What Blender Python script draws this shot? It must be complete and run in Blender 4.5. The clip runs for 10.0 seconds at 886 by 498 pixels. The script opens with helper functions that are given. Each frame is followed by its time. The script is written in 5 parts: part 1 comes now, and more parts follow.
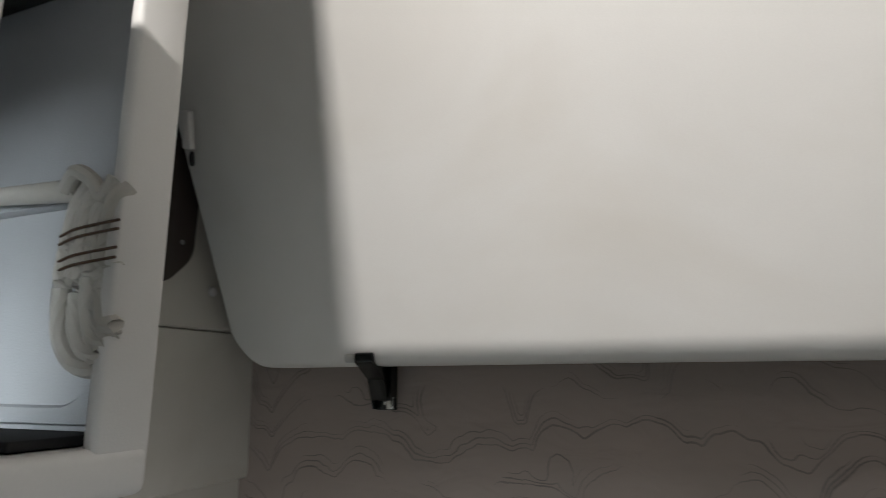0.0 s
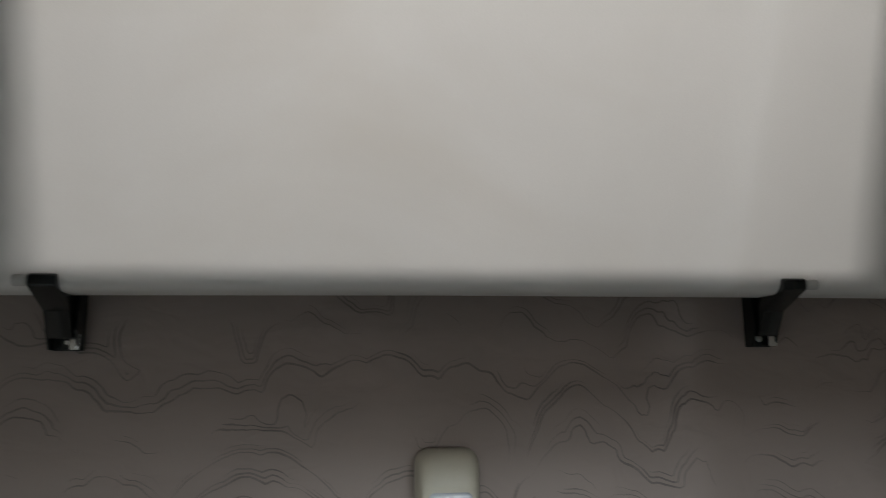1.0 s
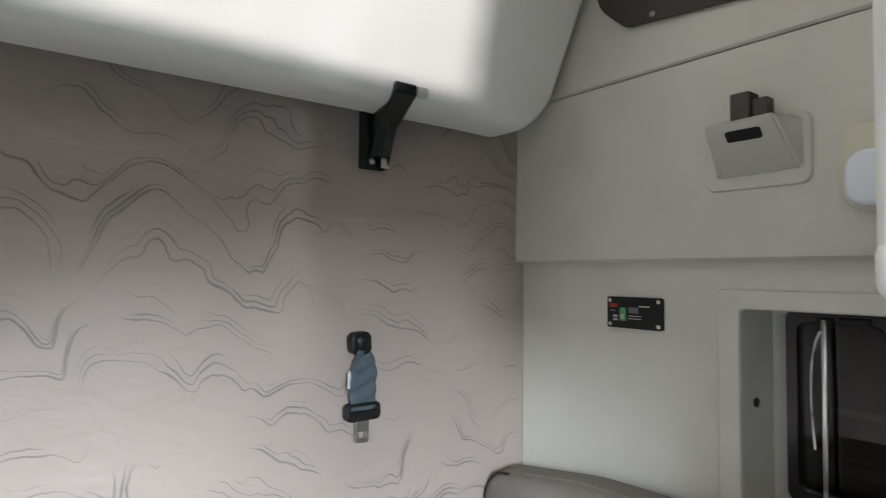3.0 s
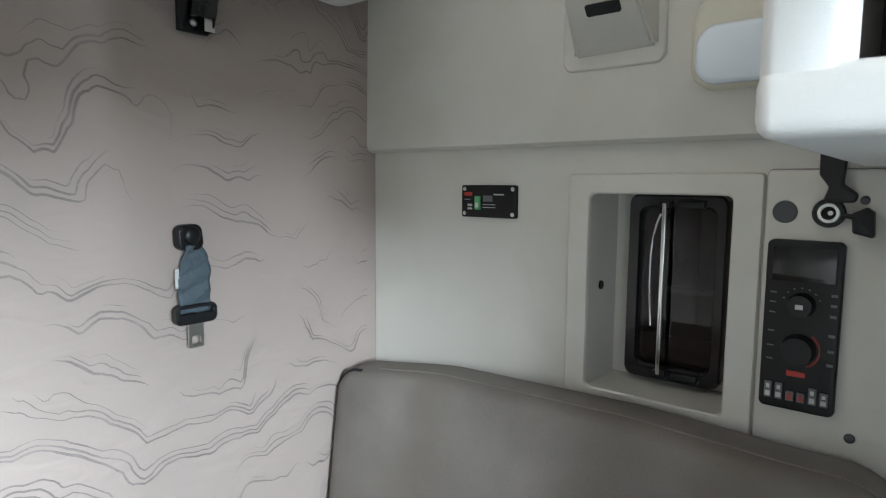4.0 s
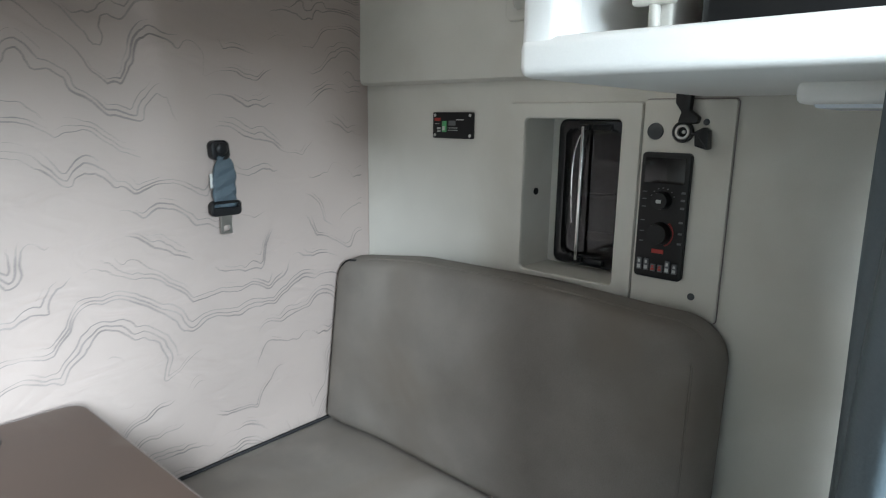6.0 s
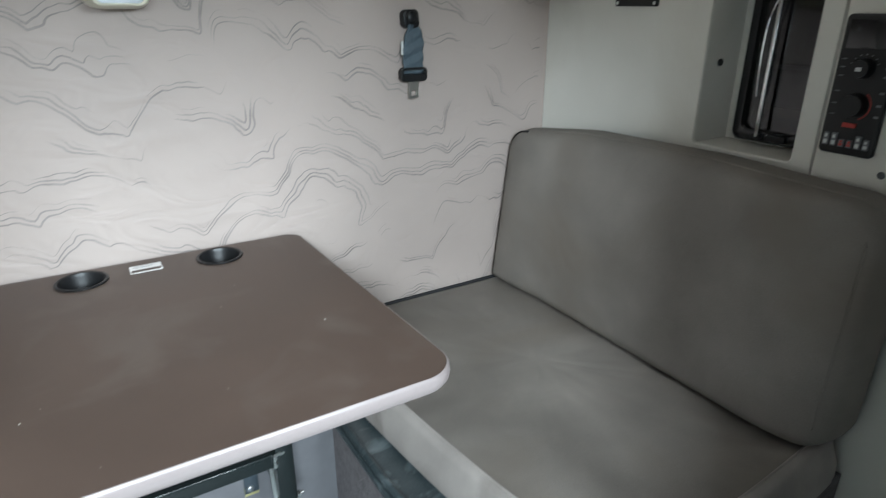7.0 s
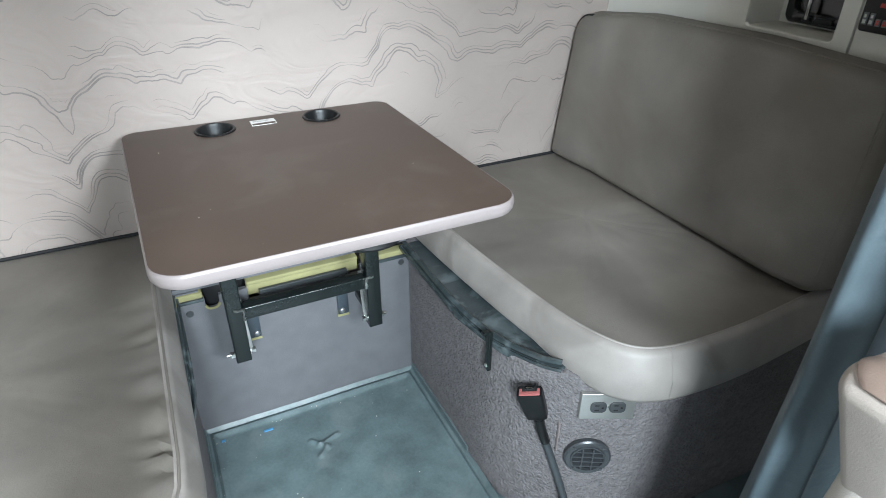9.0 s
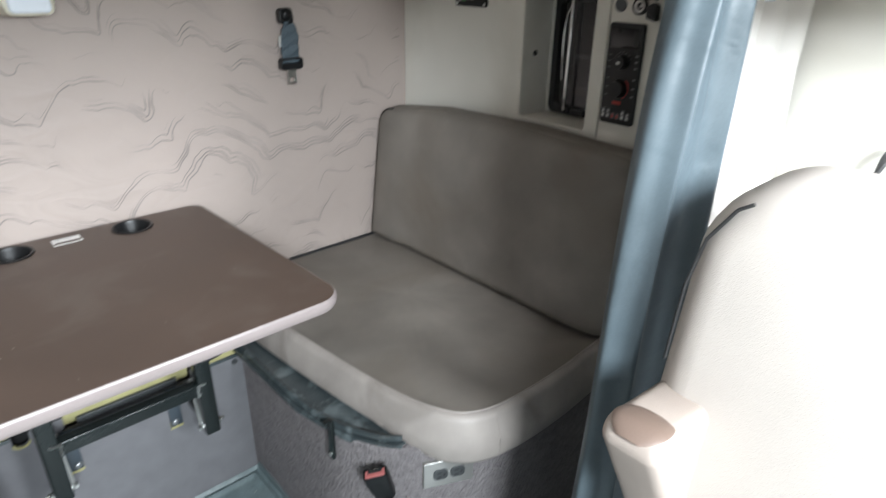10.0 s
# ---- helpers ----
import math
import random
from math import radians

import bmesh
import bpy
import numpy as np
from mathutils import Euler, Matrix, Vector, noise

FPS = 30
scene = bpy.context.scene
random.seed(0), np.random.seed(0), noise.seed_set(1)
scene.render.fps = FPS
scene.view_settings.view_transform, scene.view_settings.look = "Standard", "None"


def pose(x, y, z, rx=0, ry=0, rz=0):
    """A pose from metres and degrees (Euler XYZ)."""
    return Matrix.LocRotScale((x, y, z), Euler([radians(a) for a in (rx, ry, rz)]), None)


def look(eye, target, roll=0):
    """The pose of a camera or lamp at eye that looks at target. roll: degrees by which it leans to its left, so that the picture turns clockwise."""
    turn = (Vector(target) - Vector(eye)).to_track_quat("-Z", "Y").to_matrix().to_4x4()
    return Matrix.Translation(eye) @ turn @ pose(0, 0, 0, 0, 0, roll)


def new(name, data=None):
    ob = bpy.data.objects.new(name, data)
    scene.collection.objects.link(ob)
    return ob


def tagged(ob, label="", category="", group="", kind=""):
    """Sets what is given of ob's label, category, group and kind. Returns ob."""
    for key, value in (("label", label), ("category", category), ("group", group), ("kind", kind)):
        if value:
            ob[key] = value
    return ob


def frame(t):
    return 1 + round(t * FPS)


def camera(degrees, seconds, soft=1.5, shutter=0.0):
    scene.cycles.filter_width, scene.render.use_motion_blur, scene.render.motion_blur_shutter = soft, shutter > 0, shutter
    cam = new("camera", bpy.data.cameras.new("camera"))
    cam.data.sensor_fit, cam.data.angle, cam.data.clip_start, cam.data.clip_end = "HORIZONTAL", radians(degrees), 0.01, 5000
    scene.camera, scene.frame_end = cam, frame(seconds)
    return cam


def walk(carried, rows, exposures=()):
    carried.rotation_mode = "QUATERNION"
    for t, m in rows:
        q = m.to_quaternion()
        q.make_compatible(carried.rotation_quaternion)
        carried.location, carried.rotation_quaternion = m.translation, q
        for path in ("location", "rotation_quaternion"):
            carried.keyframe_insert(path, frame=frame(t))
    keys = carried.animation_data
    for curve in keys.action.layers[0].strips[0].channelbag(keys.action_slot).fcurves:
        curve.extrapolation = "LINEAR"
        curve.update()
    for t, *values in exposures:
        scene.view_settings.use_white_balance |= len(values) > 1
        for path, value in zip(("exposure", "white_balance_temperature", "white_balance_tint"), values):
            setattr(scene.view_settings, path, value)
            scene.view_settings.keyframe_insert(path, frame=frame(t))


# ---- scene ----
cam = camera(72.0, 10.0, soft=0.88, shutter=0.25)
PATH = [
    (0, (0.01, -0.072, 1.632), (-0.726, 1.741, 2.047), -0.2),
    (0.2, (-0.031, -0.075, 1.637), (-0.552, 1.813, 2.041), -0.4),
    (0.4, (-0.076, -0.061, 1.627), (-0.409, 1.872, 2.019), -0.5),
    (0.5, (-0.083, -0.038, 1.626), (-0.342, 1.911, 1.994), -0.2),
    (1, (-0.104, 0.048, 1.586), (0.106, 2.017, 1.87), -0.2),
    (1.8, (-0.066, 0.164, 1.543), (0.672, 2.014, 1.728), -0.2),
    (2, (-0.06, 0.184, 1.508), (0.78, 1.99, 1.687), 0.1),
    (2.5, (-0.006, 0.209, 1.434), (1.025, 1.917, 1.569), 0.2),
    (3, (0.066, 0.203, 1.37), (1.27, 1.798, 1.451), 0.5),
    (3.2, (0.068, 0.219, 1.377), (1.376, 1.731, 1.382), 0.4),
    (4.5, (0.157, 0.26, 1.305), (1.741, 1.453, 1.041), 0.6),
    (5, (0.127, 0.207, 1.313), (1.733, 1.362, 1.021), 0.8),
    (5.2, (0.104, 0.16, 1.315), (1.715, 1.307, 1.013), 0.8),
    (6.5, (-0.09, -0.109, 1.302), (1.153, 1.355, 0.742), 0.4),
    (7, (-0.098, -0.128, 1.273), (0.875, 1.453, 0.529), 0.1),
    (7.5, (-0.126, -0.179, 1.241), (0.608, 1.446, 0.336), 0.0),
    (8, (-0.205, -0.261, 1.26), (0.492, 1.316, 0.247), -0.1),
    (8.5, (-0.235, -0.313, 1.254), (0.471, 1.257, 0.236), 0.1),
    (9, (-0.249, -0.334, 1.277), (0.504, 1.21, 0.252), 0.2),
    (9.5, (-0.231, -0.348, 1.320), (0.651, 1.137, 0.312), 0.6),
    (9.6, (-0.204, -0.376, 1.33), (0.702, 1.096, 0.325), -0.2),
    (9.8, (-0.227, -0.391, 1.362), (0.824, 1.005, 0.389), 0.1),
    (10, (-0.250, -0.395, 1.369), (0.984, 0.937, 0.529), 0.9),
]
EXPOSURES = [(0, -1.0, 6550, 11), (0.5, -1.25, 6550, 11), (1, -1.35, 6500, 11), (1.8, -0.98, 6400, 11), (2.5, -0.46, 6400, 11), (3.2, 0.1, 6250, 9), (4.5, 0.18, 6000, 7), (5.2, 0.23, 6000, 7),
             (6.5, -0.11, 6050, 6), (7, -0.23, 6050, 5), (7.5, -0.23, 6050, 4), (9, -0.1, 6100, 6), (9.5, -0.16, 6250, 8), (10, -0.28, 6500, 11)]
walk(cam, [(t, look(eye, target, roll)) for t, eye, target, roll in PATH], exposures=EXPOSURES)

# ---- world and large lights ----
world = bpy.data.worlds.new("sky")
scene.world = world
world.use_nodes = True
wn, wl = world.node_tree.nodes, world.node_tree.links
sky = wn.new("ShaderNodeTexSky")
sky.sky_type, sky.sun_disc = "NISHITA", False
sky.sun_elevation, sky.sun_rotation = radians(48), radians(160)
wl.new(sky.outputs[0], wn["Background"].inputs[0])
wn["Background"].inputs[1].default_value = 0.12

sun_data = bpy.data.lights.new("sun", "SUN")
sun_data.energy, sun_data.angle, sun_data.color = 1.0, radians(12), (1.0, 0.95, 0.88)
sun = new("sun", sun_data)
sun.matrix_world = look((-1.2, -4, 5.2), (0, 0, 1))


def window_lamp(name, eye, target, w, h, watts, color, spread=180):
    d = bpy.data.lights.new(name, "AREA")
    d.shape, d.size, d.size_y, d.energy, d.color = "RECTANGLE", w, h, watts, color
    d.spread = radians(spread)
    o = new(name, d)
    o.matrix_world = look(eye, target)
    return o


window_lamp("driver_windshield_daylight", (-0.58, -1.72, 1.79), (0.25, 0.5, 0.7), 0.48, 0.60, 150, (0.86, 0.95, 1.0))
window_lamp("passenger_windshield_daylight", (0.50, -1.72, 1.79), (0.0, 0.5, 0.7), 0.46, 0.60, 103, (0.88, 0.955, 1.0))
window_lamp("driver_window_daylight", (-1.02, -1.05, 1.30), (0.3, 0.0, 0.7), 0.60, 0.50, 3.5, (0.88, 0.955, 1.0))
window_lamp("passenger_window_daylight", (1.02, -1.05, 1.38), (-0.3, -0.80, 0.8), 0.65, 0.62, 24, (0.90, 0.96, 1.0), 110)
# Lamp of an unseen hatch, assumed so that the bunk is lit from above.
window_lamp("assumed_hatch_daylight", (-0.04, -1.2, 2.56), (0.0, 1.0, 1.75), 0.18, 0.02, 68, (1.0, 0.965, 0.925))


# ---- materials ----
def mat(name, color, rough=0.6, metal=0.0, grain=200.0, grain_bump=0.15, vary=0.12, blotch=6.0, bump_dist=0.001, spec=0.5, coat=0.0, tint=None, tint_scale=3.0, tint_at=(0.45, 0.66), rvar=0.1, speck=0.35):
    """A surface with fine grain, relief and soft blotches of wear, in metres."""
    m = bpy.data.materials.new(name)
    m.use_nodes = True
    n, l = m.node_tree.nodes, m.node_tree.links
    b = n["Principled BSDF"]
    co = n.new("ShaderNodeTexCoord")
    big = n.new("ShaderNodeTexNoise")
    big.inputs["Scale"].default_value, big.inputs["Detail"].default_value = blotch, 5
    fine = n.new("ShaderNodeTexNoise")
    fine.inputs["Scale"].default_value, fine.inputs["Detail"].default_value = grain, 3
    for t in (big, fine):
        l.new(co.outputs["Object"], t.inputs["Vector"])
    both = n.new("ShaderNodeMath")
    both.operation = "MULTIPLY_ADD"
    both.inputs[1].default_value = speck
    l.new(fine.outputs["Fac"], both.inputs[0])
    l.new(big.outputs["Fac"], both.inputs[2])
    ramp = n.new("ShaderNodeValToRGB")
    ramp.color_ramp.elements[0].position, ramp.color_ramp.elements[1].position = 0.25 + speck / 2, min(1.0, 0.75 + speck / 2)
    ramp.color_ramp.elements[0].color = (*[c * (1 - vary) for c in color], 1)
    ramp.color_ramp.elements[1].color = (*[min(1, c * (1 + vary)) for c in color], 1)
    l.new(both.outputs[0], ramp.inputs[0])
    if tint:
        far = n.new("ShaderNodeTexNoise")
        far.inputs["Scale"].default_value, far.inputs["Detail"].default_value, far.inputs["Distortion"].default_value = tint_scale, 6, 0.6
        l.new(co.outputs["Object"], far.inputs["Vector"])
        cut = n.new("ShaderNodeMapRange")
        cut.inputs["From Min"].default_value, cut.inputs["From Max"].default_value = tint_at
        l.new(far.outputs["Fac"], cut.inputs["Value"])
        mix = n.new("ShaderNodeMix")
        mix.data_type = "RGBA"
        mix.inputs["B"].default_value = (*tint, 1)
        l.new(cut.outputs[0], mix.inputs["Factor"])
        l.new(ramp.outputs[0], mix.inputs["A"])
        l.new(mix.outputs["Result"], b.inputs["Base Color"])
    else:
        l.new(ramp.outputs[0], b.inputs["Base Color"])
    rr = n.new("ShaderNodeMapRange")
    rr.inputs["To Min"].default_value, rr.inputs["To Max"].default_value = max(0.02, rough - rvar), min(1, rough + rvar)
    l.new(big.outputs["Fac"], rr.inputs["Value"])
    l.new(rr.outputs[0], b.inputs["Roughness"])
    bump = n.new("ShaderNodeBump")
    bump.inputs["Strength"].default_value, bump.inputs["Distance"].default_value = grain_bump, bump_dist
    l.new(fine.outputs["Fac"], bump.inputs["Height"])
    l.new(bump.outputs[0], b.inputs["Normal"])
    b.inputs["Metallic"].default_value = metal
    b.inputs["Specular IOR Level"].default_value = spec
    b.inputs["Coat Weight"].default_value = coat
    return m


def wavy_vinyl(name):
    """Taupe padded vinyl, softly quilted."""
    m = mat(name, (0.355, 0.297, 0.268), 0.55, grain=900, grain_bump=0.2, vary=0.06, blotch=3, spec=0.35)
    n, l = m.node_tree.nodes, m.node_tree.links
    b = n["Principled BSDF"]
    co = n.new("ShaderNodeTexCoord")
    mp = n.new("ShaderNodeMapping")
    mp.inputs["Scale"].default_value = (1, 0, 1.9)
    l.new(co.outputs["Object"], mp.inputs[0])
    t = n.new("ShaderNodeTexNoise")
    t.inputs["Scale"].default_value, t.inputs["Detail"].default_value, t.inputs["Distortion"].default_value = 8, 2, 1.2
    l.new(mp.outputs[0], t.inputs["Vector"])
    bump = n.new("ShaderNodeBump")
    bump.inputs["Strength"].default_value, bump.inputs["Distance"].default_value = 0.30, 0.014
    l.new(t.outputs["Fac"], bump.inputs["Height"])
    l.new(b.inputs["Normal"].links[0].from_socket, bump.inputs["Normal"])
    l.new(bump.outputs[0], b.inputs["Normal"])
    return m


M = {
    "wavy": wavy_vinyl("wavy_taupe_vinyl"),
    "line": mat("grey_brown_printed_line", (0.232, 0.200, 0.186), 0.6, grain=300, grain_bump=0.2, vary=0.3, blotch=15),
    "cream": mat("cream_moulded_plastic", (0.60, 0.578, 0.525), 0.45, grain=420, grain_bump=0.15, vary=0.06, blotch=4, tint=(0.51, 0.48, 0.42), tint_scale=3.2, tint_at=(0.48, 0.80)),
    "white": mat("off_white_panel", (0.80, 0.79, 0.765), 0.5, grain=420, grain_bump=0.2, vary=0.035, blotch=3, tint=(0.74, 0.715, 0.67), tint_scale=1.6, tint_at=(0.52, 0.75)),
    "lampcream": mat("cream_lamp_housing", (0.62, 0.59, 0.48), 0.4, grain=300, grain_bump=0.05, vary=0.05),
    "seat": mat("taupe_grey_seat_vinyl", (0.174, 0.155, 0.136), 0.60, grain=480, grain_bump=0.45, vary=0.20, blotch=7, speck=0.5, spec=0.35, tint=(0.152, 0.130, 0.108), tint_scale=2.6, rvar=0.14),
    # Seat vinyl made paler for light on the cushion sides; tint patches are stains.
    "boxing": mat("lit_taupe_vinyl_band", (0.300, 0.268, 0.246), 0.5, grain=650, grain_bump=0.25, vary=0.22, blotch=9, tint=(0.215, 0.190, 0.172), tint_scale=5.0, tint_at=(0.5, 0.62)),
    "crumb": mat("pale_crumbs", (0.55, 0.52, 0.46), 0.8, vary=0.2),
    "blue": mat("blue_scrap", (0.08, 0.25, 0.45), 0.5, vary=0.1),
    "piping": mat("black_piping", (0.02, 0.02, 0.02), 0.5),
    "brown": mat("brown_laminate", (0.082, 0.056, 0.044), 0.40, spec=0.32, grain=700, grain_bump=0.06, vary=0.14, blotch=5, rvar=0.09, tint=(0.103, 0.077, 0.063), tint_scale=5.5, tint_at=(0.54, 0.70)),
    "edge": mat("silvery_mauve_edge_moulding", (0.225, 0.19, 0.184), 0.33, grain=300, grain_bump=0.05, vary=0.06),
    "carpet": mat("mauve_grey_carpet", (0.139, 0.138, 0.146), 0.95, grain=620, grain_bump=0.5, vary=0.09, blotch=22, speck=0.5, bump_dist=0.004, spec=0.1),
    "boxcarpet": mat("coarse_mauve_grey_carpet", (0.172, 0.158, 0.160), 0.95, grain=150, grain_bump=1.0, vary=0.18, blotch=60, speck=0.6, bump_dist=0.009, spec=0.1),
    "rubber": mat("teal_grey_rubber_mat", (0.108, 0.142, 0.147), 0.40, grain=120, grain_bump=0.35, vary=0.30, blotch=11, tint=(0.165, 0.195, 0.195), tint_scale=9.0, tint_at=(0.52, 0.80), rvar=0.16, bump_dist=0.002),
    "trim": mat("dark_rubber_trim", (0.036, 0.046, 0.049), 0.17, grain=200, grain_bump=0.1, vary=0.25, blotch=14, tint=(0.105, 0.125, 0.130), tint_scale=13.0, tint_at=(0.52, 0.66)),
    "black": mat("black_painted_steel", (0.010, 0.013, 0.013), 0.22, spec=0.4, rvar=0.06, grain=260, grain_bump=0.08, vary=0.3),
    "blackplastic": mat("black_plastic", (0.008, 0.008, 0.0085), 0.40, spec=0.35, grain=300, grain_bump=0.06, vary=0.2),
    "gloss": mat("glossy_black_enamel", (0.010, 0.010, 0.011), 0.10, grain=60, grain_bump=0.0, vary=0.2, rvar=0.04),
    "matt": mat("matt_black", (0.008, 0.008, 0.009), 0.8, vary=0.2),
    "zinc": mat("zinc_plated_steel", (0.62, 0.62, 0.60), 0.28, metal=1, grain=300, vary=0.12),
    "chrome": mat("polished_chrome", (0.8, 0.8, 0.8), 0.1, metal=1, grain=100, grain_bump=0.0, vary=0.04),
    "hingeblack": mat("blue_black_hinge_steel", (0.035, 0.045, 0.055), 0.35, grain=260, grain_bump=0.1, vary=0.2),
    "dullzinc": mat("dull_grey_steel", (0.34, 0.35, 0.36), 0.45, metal=0.9, grain=300, vary=0.15),
    "yellow": mat("yellow_foam_edge", (0.27, 0.25, 0.118), 0.85, grain=300, grain_bump=0.6, vary=0.14, blotch=20),
    "belt": mat("slate_webbing", (0.058, 0.080, 0.097), 0.65, grain=900, grain_bump=0.8, vary=0.15),
    "red": mat("faded_red_plastic", (0.33, 0.10, 0.095), 0.4, vary=0.1),
    "redprint": mat("red_print", (0.38, 0.035, 0.025), 0.5, vary=0.05),
    "greenprint": mat("green_print", (0.10, 0.35, 0.14), 0.5, vary=0.05),
    "whiteprint": mat("white_print", (0.50, 0.50, 0.48), 0.5, vary=0.05),
    "greyprint": mat("grey_print", (0.13, 0.13, 0.135), 0.5, vary=0.05),
    "steelplate": mat("brushed_steel_plate", (0.50, 0.49, 0.47), 0.4, metal=0.8, grain=300, vary=0.08),
    "outlet": mat("grey_receptacle", (0.045, 0.048, 0.05), 0.4, vary=0.1),
    "stalkgrey": mat("worn_grey_plastic", (0.045, 0.05, 0.054), 0.45, grain=300, grain_bump=0.1, vary=0.25),
    "vent": mat("dark_vent_plastic", (0.045, 0.048, 0.052), 0.32, vary=0.15),
    "curtain": mat("blue_grey_vinyl_curtain", (0.070, 0.092, 0.105), 0.42, grain=350, grain_bump=0.2, vary=0.18, blotch=9),
    "brownpanel": mat("dark_brown_vinyl", (0.055, 0.043, 0.037), 0.6, grain=400, grain_bump=0.3, vary=0.15),
    "cabseat": mat("beige_seat_cloth", (0.50, 0.45, 0.41), 0.8, grain=600, grain_bump=0.5, vary=0.08, spec=0.2),
    "curtainlining": mat("cream_curtain_lining", (0.62, 0.59, 0.55), 0.8, grain=500, grain_bump=0.4, vary=0.06, spec=0.2),
    "cabseatside": mat("tan_seat_side", (0.37, 0.31, 0.272), 0.7, grain=600, grain_bump=0.4, vary=0.1, spec=0.2),
    "greyshelf": mat("grey_shelf_lining", (0.44, 0.455, 0.47), 0.8, grain=500, grain_bump=0.4, vary=0.1),
    "lens": mat("frosted_lens", (0.72, 0.77, 0.83), 0.25, grain=500, grain_bump=0.1, vary=0.02, coat=0.4),
    "cord": mat("white_cord", (0.55, 0.53, 0.48), 0.5, vary=0.08),
    "tiebrown": mat("brown_tie", (0.09, 0.05, 0.025), 0.5, vary=0.2),
    "capbrown": mat("brown_leather", (0.155, 0.108, 0.086), 0.45, grain=500, grain_bump=0.3, vary=0.12),
    "label": mat("white_paper_label", (0.74, 0.72, 0.70), 0.5, vary=0.04),
    "cabtrim": mat("dark_grey_cab_trim", (0.10, 0.10, 0.105), 0.7, vary=0.1),
    "dash": mat("dark_dashboard", (0.06, 0.06, 0.062), 0.6, vary=0.1),
}


def glass_mat(name, tint):
    m = bpy.data.materials.new(name)
    m.use_nodes = True
    b = m.node_tree.nodes["Principled BSDF"]
    b.inputs["Base Color"].default_value = (*tint, 1)
    b.inputs["Transmission Weight"].default_value = 1.0
    b.inputs["Roughness"].default_value, b.inputs["IOR"].default_value = 0.02, 1.45
    return m


def soft_relief(m, scale, strength, dist):
    """Broad shallow dents and creases, as in worn padding."""
    n, l = m.node_tree.nodes, m.node_tree.links
    b = n["Principled BSDF"]
    co = n.new("ShaderNodeTexCoord")
    t = n.new("ShaderNodeTexNoise")
    t.inputs["Scale"].default_value, t.inputs["Detail"].default_value, t.inputs["Distortion"].default_value = scale, 3, 0.8
    l.new(co.outputs["Object"], t.inputs["Vector"])
    bump = n.new("ShaderNodeBump")
    bump.inputs["Strength"].default_value, bump.inputs["Distance"].default_value = strength, dist
    l.new(t.outputs["Fac"], bump.inputs["Height"])
    l.new(b.inputs["Normal"].links[0].from_socket, bump.inputs["Normal"])
    l.new(bump.outputs[0], b.inputs["Normal"])


soft_relief(M["seat"], 8, 0.18, 0.008)
soft_relief(M["seat"], 26, 0.16, 0.003)
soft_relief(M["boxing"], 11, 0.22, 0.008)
soft_relief(M["curtain"], 9, 0.4, 0.012)
soft_relief(M["belt"], 60, 0.7, 0.006)
soft_relief(M["rubber"], 30, 0.3, 0.004)
M["tint"] = glass_mat("smoked_glass", (0.20, 0.20, 0.21))


# ---- building helpers ----
def part(name, bm, material, parent=None, label="", smooth=True):
    me = bpy.data.meshes.new(name)
    bmesh.ops.recalc_face_normals(bm, faces=bm.faces)
    for f in bm.faces:
        f.smooth = smooth
    bm.to_mesh(me)
    bm.free()
    me.materials.append(M[material])
    if smooth:
        me.set_sharp_from_angle(angle=radians(38))
    o = new(name, me)
    if parent is not None:
        o.parent = parent
        o.matrix_parent_inverse = parent.matrix_world.inverted()
    if label:
        o["label"] = label
    return o


def thing(name, at, label, category, group="", kind=""):
    o = new(name)
    o.location = at
    o.empty_display_size = 0.05
    bpy.context.view_layer.update()
    return tagged(o, label, category, group, kind)


def whole(ob, label, category="", group="", kind=""):
    return tagged(ob, label, category, group, kind)


def box(bm, x0, x1, y0, y1, z0, z1, r=0.0, seg=3):
    made = bmesh.ops.create_cube(bm, size=1, matrix=Matrix.Translation(((x0 + x1) / 2, (y0 + y1) / 2, (z0 + z1) / 2)) @ Matrix.Diagonal((x1 - x0, y1 - y0, z1 - z0, 1)))
    if r > 0:
        edges = list({e for v in made["verts"] for e in v.link_edges})
        bmesh.ops.bevel(bm, geom=edges, offset=r, segments=seg, affect="EDGES", profile=0.5)
    return bm


def boxes(*specs, r=0.0):
    bm = bmesh.new()
    for s in specs:
        box(bm, *s, r=r)
    return bm


def cyl(bm, a, b, ra, rb=None, seg=20, cap=True):
    """A cylinder or cone from a to b."""
    a, b = Vector(a), Vector(b)
    m = Matrix.Translation((a + b) / 2) @ (b - a).to_track_quat("Z", "Y").to_matrix().to_4x4()
    bmesh.ops.create_cone(bm, cap_ends=cap, segments=seg, radius1=ra, radius2=ra if rb is None else rb, depth=(b - a).length, matrix=m)
    return bm


def ring(bm, centre, axis, r_out, r_in, depth, seg=28):
    """A flat ring, as deep as depth along its axis."""
    q = Matrix.Translation(centre) @ Vector(axis).to_track_quat("Z", "Y").to_matrix().to_4x4()
    rows = []
    for r, h in ((r_in, -depth / 2), (r_out, -depth / 2), (r_out, depth * 0.25), (r_out - (r_out - r_in) * 0.25, depth / 2), (r_in, depth / 2)):
        rows.append([bm.verts.new(q @ Vector((r * math.cos(2 * math.pi * k / seg), r * math.sin(2 * math.pi * k / seg), h))) for k in range(seg)])
    for a, b in zip(rows, rows[1:] + rows[:1]):
        for k in range(seg):
            bm.faces.new((a[k], a[(k + 1) % seg], b[(k + 1) % seg], b[k]))
    return bm


